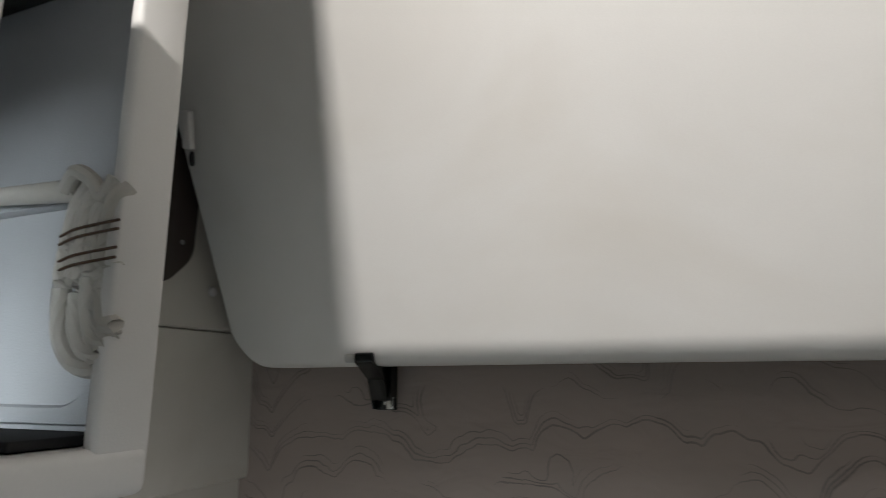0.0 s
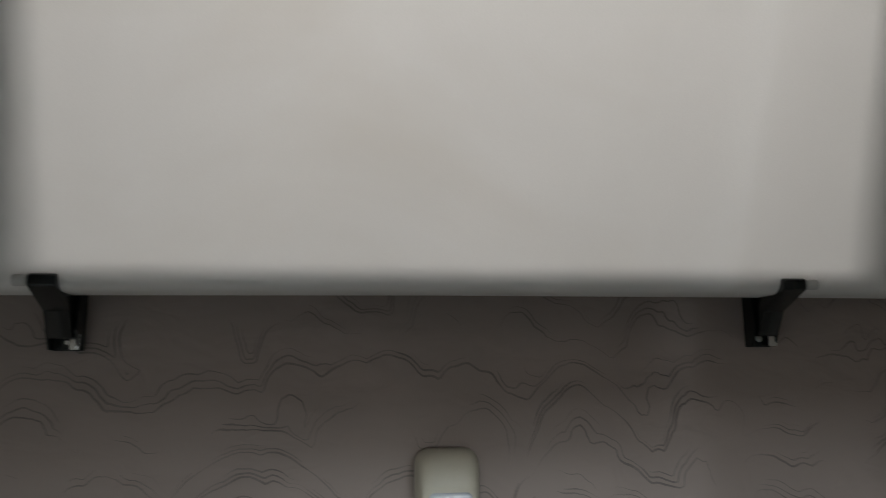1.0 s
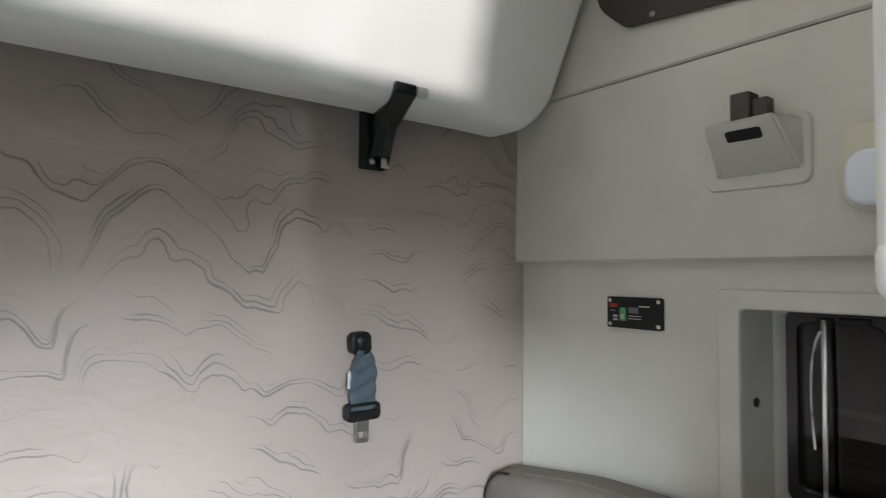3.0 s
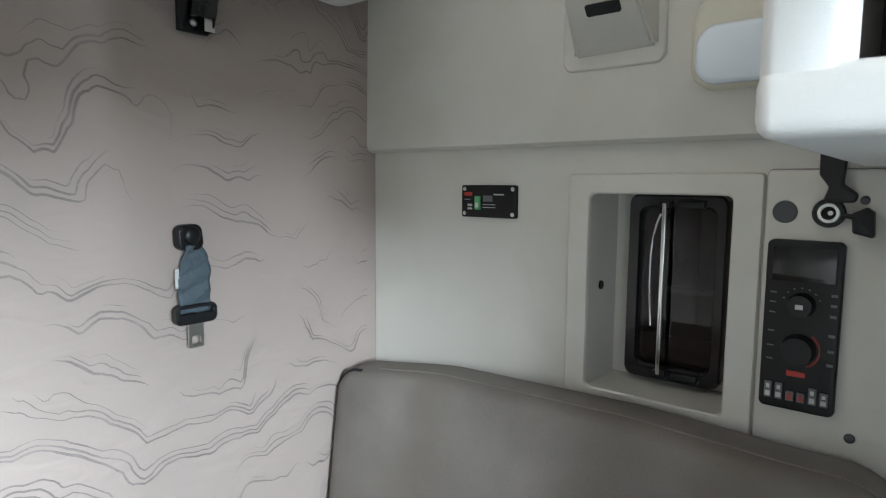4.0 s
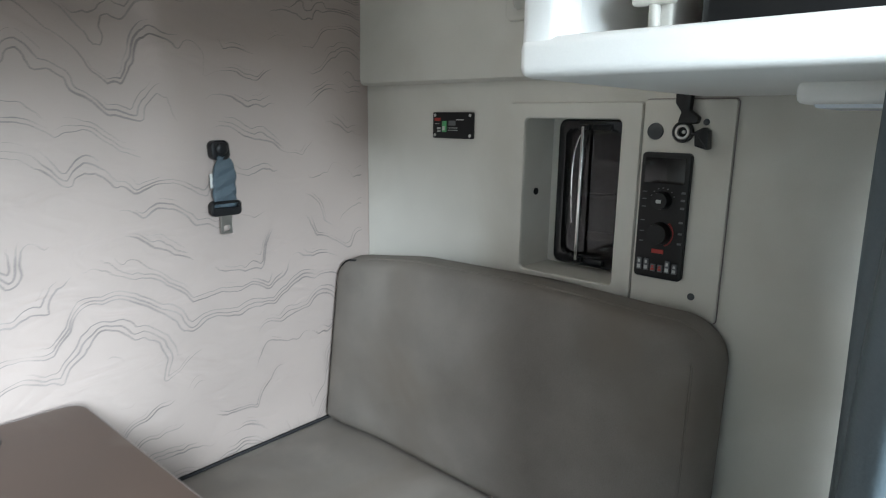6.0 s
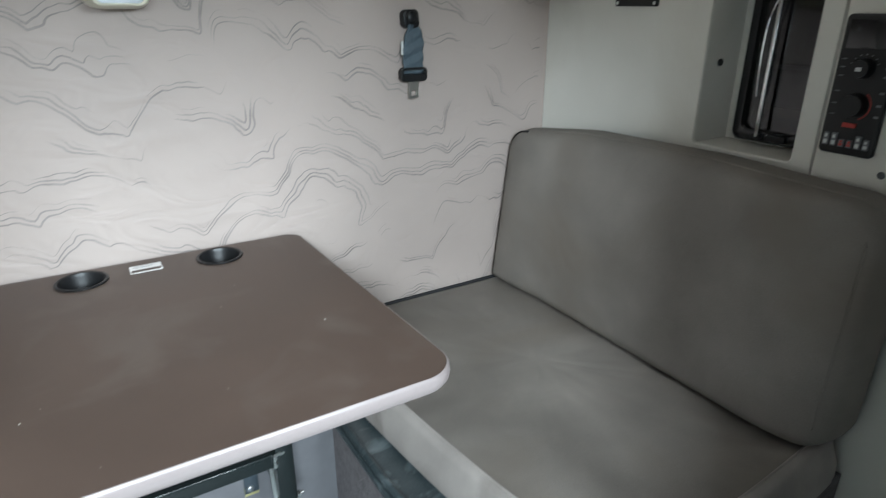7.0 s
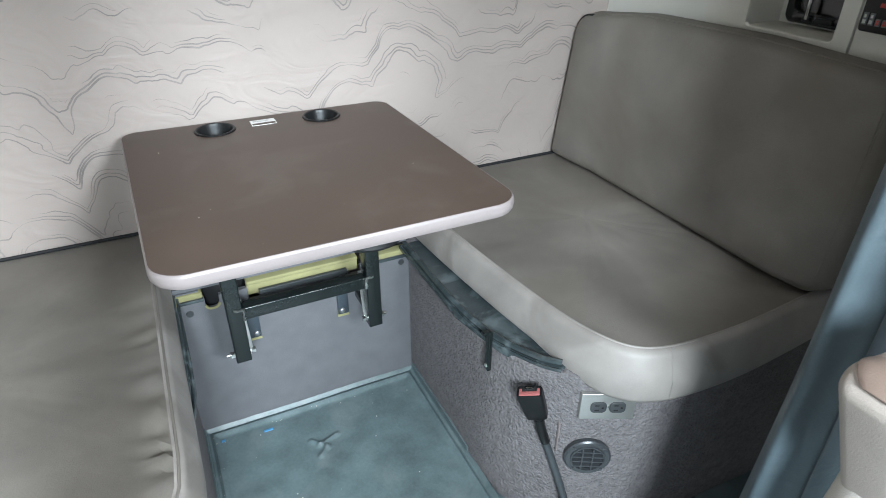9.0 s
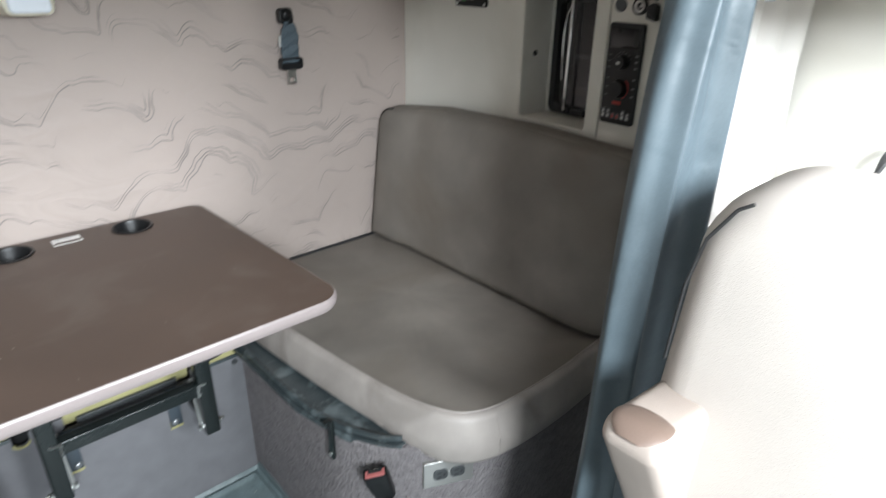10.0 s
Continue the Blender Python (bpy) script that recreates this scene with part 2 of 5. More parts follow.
def tube(bm, pts, radius, seg=10, flat=1.0):
    """A round or flattened tube along points."""
    pts = [Vector(p) for p in pts]
    rows, up = [], Vector((0, 0, 1))
    for i, p in enumerate(pts):
        d = (pts[min(i + 1, len(pts) - 1)] - pts[max(i - 1, 0)]).normalized()
        side = d.cross(up)
        if side.length < 0.05:
            side = d.cross(Vector((0, 1, 0)))
        side.normalize()
        nrm = side.cross(d).normalized()
        rad = radius[i] if isinstance(radius, (list, tuple)) else radius
        rows.append([bm.verts.new(p + side * rad * math.cos(2 * math.pi * k / seg) + nrm * rad * flat * math.sin(2 * math.pi * k / seg)) for k in range(seg)])
    for a, b in zip(rows, rows[1:]):
        for k in range(seg):
            bm.faces.new((a[k], a[(k + 1) % seg], b[(k + 1) % seg], b[k]))
    bm.faces.new(rows[0])
    bm.faces.new(list(reversed(rows[-1])))
    return bm


def smooth_line(pts, n=8, closed=False):
    """Points on a smooth curve through pts."""
    pts = [Vector(p) for p in pts]
    out, k = [], len(pts)
    for i in range(k if closed else k - 1):
        p = [pts[(i + j) % k] if closed else pts[min(max(i + j, 0), k - 1)] for j in (-1, 0, 1, 2)]
        for s in range(n):
            t = s / n
            out.append(0.5 * (2 * p[1] + (p[2] - p[0]) * t + (2 * p[0] - 5 * p[1] + 4 * p[2] - p[3]) * t * t + (3 * p[1] - p[0] - 3 * p[2] + p[3]) * t ** 3))
    if not closed:
        out.append(pts[-1])
    return out


def round_corners(pts, radii, n=8):
    """A polygon in a plane with its corners rounded."""
    out, k = [], len(pts)
    for i in range(k):
        p, a, b = Vector(pts[i]), Vector(pts[i - 1]), Vector(pts[(i + 1) % k])
        r = radii[i] if isinstance(radii, (list, tuple)) else radii
        u, v = (a - p).normalized(), (b - p).normalized()
        if r <= 0:
            out.append(p)
            continue
        half = u.angle(v) / 2
        d = r / math.tan(half)
        c = p + (u + v).normalized() * (r / math.sin(half))
        s, e = p + u * d - c, p + v * d - c
        for j in range(n + 1):
            w = s.lerp(e, j / n)
            out.append(c + w.normalized() * r)
    return out


def slab(bm, outline, lo, hi, axis="z", round_lo=0.0, round_hi=0.0, steps=3):
    """A plate from a closed outline of 2D points between lo and hi along an axis, its rims rounded by insetting along the outline's normals."""
    pts = [Vector(p[:2]) for p in outline]
    k = len(pts)
    area = sum(pts[i - 1].x * pts[i].y - pts[i].x * pts[i - 1].y for i in range(k))
    sgn = 1 if area > 0 else -1
    nor = []
    for i in range(k):
        d = (pts[(i + 1) % k] - pts[i - 1]).normalized()
        nor.append(Vector((d.y, -d.x)) * sgn)
    prof = []
    for j in range(steps + 1 if round_lo > 0 else 1):
        a = math.pi / 2 * j / steps if round_lo > 0 else 0
        prof.append((lo + round_lo * (1 - math.sin(a)), round_lo * (1 - math.cos(a)))) if round_lo > 0 else prof.append((lo, 0))
    prof = prof[::-1] if round_lo > 0 else prof
    prof = sorted(prof)
    top = []
    for j in range(steps + 1 if round_hi > 0 else 1):
        a = math.pi / 2 * j / steps
        top.append((hi - round_hi * (1 - math.sin(a)), round_hi * (1 - math.cos(a))) if round_hi > 0 else (hi, 0))
    prof += sorted(top)

    def place(p, h):
        return {"z": (p.x, p.y, h), "x": (h, p.x, p.y), "y": (p.x, h, p.y)}[axis]

    rows = [[bm.verts.new(place(pts[i] - nor[i] * ins, h)) for i in range(k)] for h, ins in prof]
    for a, b in zip(rows, rows[1:]):
        for i in range(k):
            bm.faces.new((a[i], a[(i + 1) % k], b[(i + 1) % k], b[i]))
    bm.faces.new(rows[0])
    bm.faces.new(rows[-1])
    return bm


def rect(a0, a1, b0, b1, r=0.01, n=6):
    return round_corners([(a0, b0), (a1, b0), (a1, b1), (a0, b1)], r, n)


def frame_plate(bm, outer, inner, lo, hi, axis="x", lip=0.003):
    """A flat frame: the outline outer with the opening inner, both of the same number of points."""
    def place(p, h):
        return {"z": (p.x, p.y, h), "x": (h, p.x, p.y), "y": (p.x, h, p.y)}[axis]

    def loop(pts, h, grow=0.0):
        c = sum((Vector(p[:2]) for p in pts), Vector((0, 0))) / len(pts)
        return [bm.verts.new(place(Vector(p[:2]) + (Vector(p[:2]) - c).normalized() * grow, h)) for p in pts]

    s = 1 if hi > lo else -1
    rows = [loop(inner, lo), loop(outer, lo), loop(outer, hi - s * lip), loop(outer, hi, -lip), loop(inner, hi, lip), loop(inner, hi - s * lip)]
    k = len(outer)
    for a, b in zip(rows, rows[1:] + rows[:1]):
        for i in range(k):
            bm.faces.new((a[i], a[(i + 1) % k], b[(i + 1) % k], b[i]))
    return bm


def dome(bm, centre, axis, r, h, seg=12):
    """A low rounded head, as of a bolt or rivet."""
    q = Matrix.Translation(centre) @ Vector(axis).to_track_quat("Z", "Y").to_matrix().to_4x4()
    rows = []
    for rr, hh in ((1, 0), (1, 0.35), (0.85, 0.7), (0.5, 0.95)):
        rows.append([bm.verts.new(q @ Vector((r * rr * math.cos(2 * math.pi * k / seg), r * rr * math.sin(2 * math.pi * k / seg), h * hh))) for k in range(seg)])
    for a, b in zip(rows, rows[1:]):
        for k in range(seg):
            bm.faces.new((a[k], a[(k + 1) % seg], b[(k + 1) % seg], b[k]))
    bm.faces.new(rows[-1])
    bm.faces.new(rows[0])
    return bm


def surface(bm, fn, nu, nv):
    """A grid of points fn(u, v), with u and v from 0 to 1."""
    g = [[bm.verts.new(fn(i / nu, j / nv)) for j in range(nv + 1)] for i in range(nu + 1)]
    for i in range(nu):
        for j in range(nv):
            bm.faces.new((g[i][j], g[i + 1][j], g[i + 1][j + 1], g[i][j + 1]))
    return g


# ---- the shell of the sleeper and the cab ----
def wall_with_holes(name, x0, x1, y0, y1, z0, z1, holes, material, label):
    """A wall across x, from boxes round rectangular holes (y0, y1, z0, z1), sorted by y."""
    bm = bmesh.new()
    at = y0
    for a, b, c, d in holes:
        box(bm, x0, x1, at, a, z0, z1)
        box(bm, x0, x1, a, b, z0, c)
        box(bm, x0, x1, a, b, d, z1)
        at = b
    box(bm, x0, x1, at, y1, z0, z1)
    return whole(part(name, bm, material, smooth=False), label, "wall", kind="structure")


whole(part("floor", boxes((-1.12, 1.12, -1.8, 1.26, -0.06, -0.012)), "rubber", smooth=False), "dark grey rubber covered cab and sleeper floor", "floor", kind="structure")
# Unseen board, added to stop windshield light from rising to the bunk.
whole(part("cab_light_blocker", boxes((-1.028, 1.028, -1.738, -0.24, 2.085, 2.12)), "cabtrim", smooth=False), "dark grey unseen board across the cab, added to block light", "shelf", kind="structure")
# The hatch opening is assumed, made for the lamp that lights the bunk.
whole(part("ceiling", boxes((-1.12, 1.12, -1.8, -1.42, 2.6, 2.66), (-1.12, 1.12, -1.0, 1.26, 2.6, 2.66), (-1.12, -0.45, -1.42, -1.0, 2.6, 2.66), (0.47, 1.12, -1.42, -1.0, 2.6, 2.66)), "white", smooth=False), "off-white padded headliner with an assumed, unseen roof hatch", "ceiling", kind="structure")

bm = bmesh.new()
surface(bm, lambda u, v: (-1.06 + 2.12 * u, 1.2 + 0.004 * math.sin(u * 9) * math.sin(v * 6), 0.40 + 2.2 * v), 40, 40)
box(bm, -1.12, 1.12, 1.212, 1.26, -0.02, 2.6)
wall_back = whole(part("wall_back", bm, "wavy"), "taupe padded vinyl rear wall with dark wavy contour lines", "wall", kind="structure")

# Long wandering contour lines printed on the vinyl, in bundles of two to four that join and part.
def wall_y(x, z):
    return 1.2 + 0.004 * math.sin((x + 1.06) / 2.12 * 9) * math.sin((z - 0.40) / 2.2 * 6)


STEP = 0.006
gx = np.arange(-1.024, 1.0241, STEP)
gz = np.arange(0.46, 1.90, STEP)


def noise_field(fx, fz, seed):
    """Smooth noise over the whole wall, with its grain in x and z."""
    return np.array([[noise.noise((x * fx, z * fz, seed)) for z in gz] for x in gx])


def scallops(pitch_x, pitch_z, rise, seed, x, z):
    """Overlapping rounded hills, steep on one side and long on the other, which meet in narrow dips."""
    r = random.Random(seed)
    top = np.full(x.shape, -rise)
    for i in range(-1, int(2.05 / pitch_x) + 2):
        for j in range(-1, int(1.44 / pitch_z) + 2):
            cx = -1.024 + pitch_x * (i + 0.5 * (j % 2) + r.uniform(-0.30, 0.30))
            cz = 0.46 + pitch_z * (j + r.uniform(-0.35, 0.35))
            wide, tall, h = pitch_x * r.uniform(0.5, 0.85), pitch_z * r.uniform(1.0, 1.5), rise * r.uniform(0.6, 1.25)
            dx, dz = (x - cx) / wide, (z - cz) / tall
            dx = np.where(dx < 0, dx * 1.35, dx * 0.85)
            hill = h * (1 - dx * dx - dz * dz)
            lift = np.clip(0.5 + (hill - top) / 0.016, 0, 1)
            top = top + lift * (hill - top) + 0.008 * lift * (1 - lift)
    return top


def courses():
    """The field whose level lines wander over the vinyl."""
    gx2, gz2 = np.meshgrid(gx, gz, indexing="ij")
    wx = gx2 + 0.030 * noise_field(7.0, 8.0, 11.0)
    wz = gz2 + 0.018 * noise_field(8.0, 7.0, 17.0)
    return (gz2 - scallops(0.24, 0.20, 0.16, 3, wx, wz) - 0.6 * scallops(0.10, 0.10, 0.06, 8, wx, wz)
            - 0.05 * noise_field(3.4, 3.0, 3.3) - 0.006 * noise_field(34.0, 30.0, 9.0) - 0.0024 * noise_field(85.0, 70.0, 5.0))


field = courses()
fade = noise_field(5.5, 5.0, 21.0) + 0.5 * noise_field(13.0, 13.0, 4.0)


def level_lines(bm, level, width, keep, seed):
    """Thin raised ribbons along one level of the field, swelling and tapering out where they fade."""
    c = field - level
    lo = np.minimum(np.minimum(c[:-1, :-1], c[1:, :-1]), np.minimum(c[1:, 1:], c[:-1, 1:]))
    hi = np.maximum(np.maximum(c[:-1, :-1], c[1:, :-1]), np.maximum(c[1:, 1:], c[:-1, 1:]))
    for i, j in zip(*np.nonzero((lo <= 0) & (hi >= 0))):
        f = (fade[i, j] + 0.55 * noise.noise((gx[i] * 7, gz[j] * 7, seed)) - keep) * 3.0
        if f <= 0.12:
            continue
        q = ((gx[i], gz[j]), (gx[i + 1], gz[j]), (gx[i + 1], gz[j + 1]), (gx[i], gz[j + 1]))
        v = (c[i, j], c[i + 1, j], c[i + 1, j + 1], c[i, j + 1])
        ends = []
        for k in range(4):
            a, b = v[k], v[(k + 1) % 4]
            if (a > 0) != (b > 0):
                t = a / (a - b)
                ends.append(Vector((q[k][0] + (q[(k + 1) % 4][0] - q[k][0]) * t, q[k][1] + (q[(k + 1) % 4][1] - q[k][1]) * t)))
        for a, b in zip(ends[::2], ends[1::2]):
            d = b - a
            if d.length < 1e-5:
                continue
            a, b = a - d * 0.1, b + d * 0.1
            d.normalize()
            n2 = Vector((-d.y, d.x)) * (width * min(1.0, f) * (0.8 + 0.7 * noise.noise((a.x * 16, a.y * 16, seed))) / 2)
            bm.faces.new([bm.verts.new((p.x, wall_y(p.x, p.y) - 0.0011, p.y)) for p in (a - n2, b - n2, b + n2, a + n2)])


for row in range(30):
    base = 0.20 + 0.078 * row
    bm = bmesh.new()
    level_lines(bm, base, 0.0036, -0.30, row + 0.3)
    level_lines(bm, base + 0.012, 0.0032, -0.12, row + 0.5)
    level_lines(bm, base + 0.026, 0.0027, 0.10, row + 0.7)
    if bm.faces:
        o = part("contour_lines", bm, "line", wall_back, "dark printed contour lines", smooth=False)
        o["kind"] = "stuff"
    else:
        bm.free()

NICHE = (0.484, 0.703, 0.998, 1.319)
for side, nm in ((1, "wall_right"), (-1, "wall_left")):
    if side > 0:
        wall_with_holes(nm, 1.048, 1.075, -0.3, 1.2, -0.02, 2.6, [NICHE], "cream", "cream moulded side wall of the sleeper")
    else:
        wall_with_holes(nm, -1.12, -1.048, -0.3, 1.2, -0.02, 2.6, [], "cream", "cream moulded side wall of the sleeper")
    # The upper lining stands proud of the wall, with a rounded lower edge and a seam above it.
    bm = bmesh.new()
    prof = [(1.049, 1.394), (1.034, 1.395), (1.026, 1.400), (1.023, 1.412), (1.026, 1.55), (1.028, 1.72), (1.029, 1.7385), (1.034, 1.7412), (1.049, 1.7414)]
    for i, (px, pz) in enumerate(prof[:-1]):
        qx, qz = prof[i + 1]
        v = [bm.verts.new((side * x, y, z)) for x, y, z in ((px, 1.2, pz), (px, -0.28, pz), (qx, -0.28, qz), (qx, 1.2, qz))]
        bm.faces.new(v)
    bmesh.ops.remove_doubles(bm, verts=bm.verts, dist=0.0001)
    whole(part("lining_" + nm[5:], bm, "cream"), "cream padded lining panel along the side wall", "wall panel", kind="structure")
    bm = bmesh.new()
    prof = [(1.047, 1.7428), (1.033, 1.7432), (1.0285, 1.747), (1.0275, 1.78), (1.034, 1.82), (1.032, 2.6)]
    for i, (px, pz) in enumerate(prof[:-1]):
        qx, qz = prof[i + 1]
        bm.faces.new([bm.verts.new((side * x, y, z)) for x, y, z in ((px, 1.2, pz), (px, -0.28, pz), (qx, -0.28, qz), (qx, 1.2, qz))])
    bmesh.ops.remove_doubles(bm, verts=bm.verts, dist=0.0001)
    whole(part("upper_lining_" + nm[5:], bm, "cream"), "cream upper lining panel along the side wall", "wall panel", kind="structure")
    # The cab's side with its door window.
    wall_with_holes("cab_wall_" + nm[5:], side * 1.06 - 0.03, side * 1.06 + 0.03, -1.8, -0.3, -0.02, 2.6, [(-1.4, -0.5, 1.05, 1.75)], "cabtrim", "dark grey cab side wall with a door window opening")
wall = bmesh.new()
box(wall, -1.12, 1.12, -1.8, -1.74, -0.02, 1.42)
box(wall, -1.12, 1.12, -1.8, -1.74, 2.15, 2.6)
box(wall, -1.12, -0.97, -1.8, -1.74, 1.42, 2.15)
box(wall, 0.97, 1.12, -1.8, -1.74, 1.42, 2.15)
whole(part("wall_front", wall, "dash", smooth=False), "dark cab front wall with a windshield opening", "wall", kind="structure")

# Unseen panels, added to keep daylight off the upper rear wall.
whole(part("opening_light_blocker", boxes((-0.458, -0.101, -0.245, -0.175, 1.45, 2.1605), (-0.10, 0.488, -0.2445, -0.1755, 1.50, 2.1603), (-1.028, -0.459, -0.244, -0.176, 1.35, 1.5285)), "cabtrim"), "dark grey unseen panels across the cab opening, added to block light", "overhead console", kind="structure")

# ---- rubber mat in the footwell ----
def mat_height(x, y):
    e = min(x + 0.317, 0.290 - x, 0.986 - y)
    h = 0.0
    if e < 0.042:
        h = 0.010 * math.exp(-((e - 0.020) / 0.009) ** 2) + 0.014 * max(0.0, 1 - e / 0.010)
    h += 0.0025 * noise.noise((x * 5, y * 5, 0)) + 0.0008 * noise.noise((x * 30, y * 30, 3))
    for ax, ay, bx, by in ((-0.066, 0.84, -0.031, 0.80), (-0.051, 0.815, 0.004, 0.835), (-0.056, 0.78, -0.031, 0.805)):
        p, a, b = Vector((x, y)), Vector((ax, ay)), Vector((bx, by))
        k = min(1, max(0, (p - a).dot(b - a) / (b - a).length_squared))
        h += 0.006 * math.exp(-((p - a - (b - a) * k).length / 0.006) ** 2)
    return h


bm = bmesh.new()
surface(bm, lambda u, v: (-0.318 + 0.609 * u, 0.30 + 0.686 * v, mat_height(-0.318 + 0.609 * u, 0.30 + 0.686 * v)), 150, 170)
for f in list(bm.faces):
    f.smooth = True
whole(part("floor_mat", bm, "rubber"), "scuffed teal-grey rubber mat with raised rims in the footwell", "floor mat")

# Crumbs and scraps trodden into the mat.
rnd = random.Random(5)
bm = bmesh.new()
for k in range(34):
    e = rnd.random()
    x, y = (rnd.uniform(-0.30, 0.27), 0.965 - abs(rnd.gauss(0, 0.03))) if e < 0.55 else (rnd.uniform(-0.3, 0.27), rnd.uniform(0.45, 0.95)) if e < 0.85 else (-0.305 + abs(rnd.gauss(0, 0.01)), rnd.uniform(0.6, 0.95))
    r = rnd.uniform(0.0007, 0.0019)
    bmesh.ops.create_icosphere(bm, subdivisions=1, radius=r, matrix=Matrix.Translation((x, y, mat_height(x, y) + r * 0.4)) @ Matrix.Diagonal((1, rnd.uniform(0.6, 1.4), 0.5, 1)))
whole(part("crumbs", bm, "crumb"), "scattered pale crumbs on the rubber mat", "crumbs", kind="stuff")
for x, y, l in ((-0.16, 0.928, 0.012), (-0.276, 0.94, 0.005)):
    bm = bmesh.new()
    box(bm, x - l, x + l, y - 0.004, y + 0.004, mat_height(x, y) + 0.0005, mat_height(x, y) + 0.0025, r=0.0008)
    whole(part("plastic_scrap", bm, "blue"), "small blue plastic scrap lying on the mat", "scrap", "plastic scraps")

# ---- footwell back panel ----
panel = thing("footwell_panel", (0, 0.99, 0), "mauve-grey carpeted panel closing the back of the footwell", "panel")
bm = bmesh.new()
notch = [(-0.240 + 0.016 - 0.016 * math.cos(a), 0.404 - 0.012 * math.sin(a)) for a in (math.pi * k / 8 for k in range(9))]
slab(bm, [(-0.318, 0.0), (0.290, 0.0), (0.290, 0.412), (0.152, 0.412), (0.152, 0.388), (-0.140, 0.388), (-0.140, 0.426), (-0.207, 0.426)] + notch[::-1] + [(-0.240, 0.426), (-0.318, 0.426)], 0.988, 1.0, "y")
part("carpet_board", bm, "carpet", panel, smooth=False)
for x0, x1, z in ((-0.318, -0.242, 0.4265), (0.16, 0.290, 0.4125)):
    part("foam_edge", boxes((x0, x1, 0.9895, 1.02, z, z + 0.016), r=0.003), "yellow", panel, "yellow foam edge above the carpet")
    part("edge_trim", boxes((x0, x1, 0.9845, 0.9878, z - 0.007, z + 0.001), r=0.001), "trim", panel, "dark rubber edge strip")
part("upper_ledge", boxes((-0.318, -0.250, 0.9950, 1.0595, 0.4430, 0.4465)), "carpet", panel, smooth=False)
# Coloured darker than the carpet for the shade it lies in.
part("inset_board", boxes((-0.112, 0.118, 0.997, 1.0075, 0.389, 0.4050), r=0.002), "outlet", panel, "dark inset board")
part("foam_strip", boxes((-0.139, 0.151, 1.010, 1.03, 0.389, 0.4190), r=0.003), "yellow", panel, "yellow foam strip in the cut-out")
part("foam_strip", boxes((-0.139, 0.151, 1.004, 1.05, 0.4205, 0.4310), r=0.003), "yellow", panel, "yellow foam strip in the cut-out")
# Black sheet stands in for the shade in the hollow behind the cut-out.
part("slot_backing", boxes((-0.17, 0.17, 1.06, 1.08, 0.37, 0.50)), "matt", panel, smooth=False)
for x in (0.268, -0.279):
    part("snap", cyl(bmesh.new(), (x, 0.988, 0.391), (x, 0.9862, 0.391), 0.009, 0.0083, seg=18), "outlet", panel, "dark press stud")
part("hole_lining", tube(bmesh.new(), [(x, 0.9885, z) for x, z in notch], 0.0032, 8), "yellow", panel, "yellow foam rim of the hand hole")
# Black boards paint the hand hole's dark inside.
part("hole_backing", boxes((-0.255, -0.145, 1.035, 1.0595, 0.360, 0.4465), (-0.255, -0.145, 1.0005, 1.035, 0.3600, 0.370)), "matt", panel, smooth=False)
part("ledge", boxes((-0.318, 0.290, 1.0815, 1.2, 0.40, 0.468), (-0.318, 0.290, 1.0, 1.0595, 0.447, 0.458)), "carpet", panel, smooth=False)

# ---- benches ----
BENCH = [(0.291, 1.195), (0.291, 0.80), (0.290, 0.60), (0.298, 0.52), (0.328, 0.445), (0.385, 0.378), (0.46, 0.332), (0.56, 0.298), (0.70, 0.275), (1.046, 0.262)]


def bench_base(side, name):
    b = thing(name, (side * 0.65, 0.7, 0), "mauve-grey carpeted bench box with a rounded front corner", "bench", "benches")
    line = [(p.x, p.y) for p in smooth_line([(x, y, 0) for x, y in BENCH], 6)] + [(1.046, 1.195)]
    if side < 0:
        line = [(-x - (0.027 if x < 1.0 else 0), y) for x, y in line]
    bm = bmesh.new()
    slab(bm, line, -0.01, 0.436, round_hi=0.006)
    part("carpet_box", bm, "boxcarpet", b)
    # A dark rubber rim runs along the top edge of the box and ends in a round lip.
    rim = round_corners([(0.268, 1.0), (0.268, 0.66), (0.300, 0.50), (0.372, 0.385), (0.415, 0.42), (0.42, 1.0)], [0, 0.1, 0.1, 0.028, 0.02, 0], 6)
    rim = [(side * p.x - (0.027 if side < 0 else 0), p.y) for p in rim]
    part("rim", slab(bmesh.new(), rim, 0.421, 0.4395, round_lo=0.006, round_hi=0.006), "trim", b, "dark glossy rubber rim")
    bead = smooth_line([(0.281, 0.99, 0.446), (0.281, 0.70, 0.446), (0.300, 0.55, 0.446), (0.345, 0.45, 0.446), (0.383, 0.408, 0.446)], 8)
    part("bead", tube(bmesh.new(), [(side * p.x - (0.027 if side < 0 else 0), p.y, p.z) for p in bead], 0.0075, 8), "trim", b)
    ridge = smooth_line([(0.2715, 0.99, 0.4385), (0.2715, 0.68, 0.4385), (0.290, 0.545, 0.4385), (0.336, 0.440, 0.4385), (0.372, 0.395, 0.4385)], 8)
    part("ridge", tube(bmesh.new(), [(side * p.x - (0.027 if side < 0 else 0), p.y, p.z) for p in ridge], 0.0036, 8), "trim", b)
    part("kick_edge", boxes(*([(0.2865, 0.2905, 0.62, 0.975, 0.0, 0.03)] if side > 0 else [(-0.3175, -0.3135, 0.62, 0.975, 0.0, 0.03)])), "rubber", b, smooth=False)
    return b


bench_right = bench_base(1, "carpeted_bench")
part("rub_mark", boxes((0.3735, 0.3770, 0.3790, 0.3850, 0.222, 0.303), r=0.001), "edge", bench_right, "pale worn strip on the carpet")
bench_base(-1, "carpeted_bench")


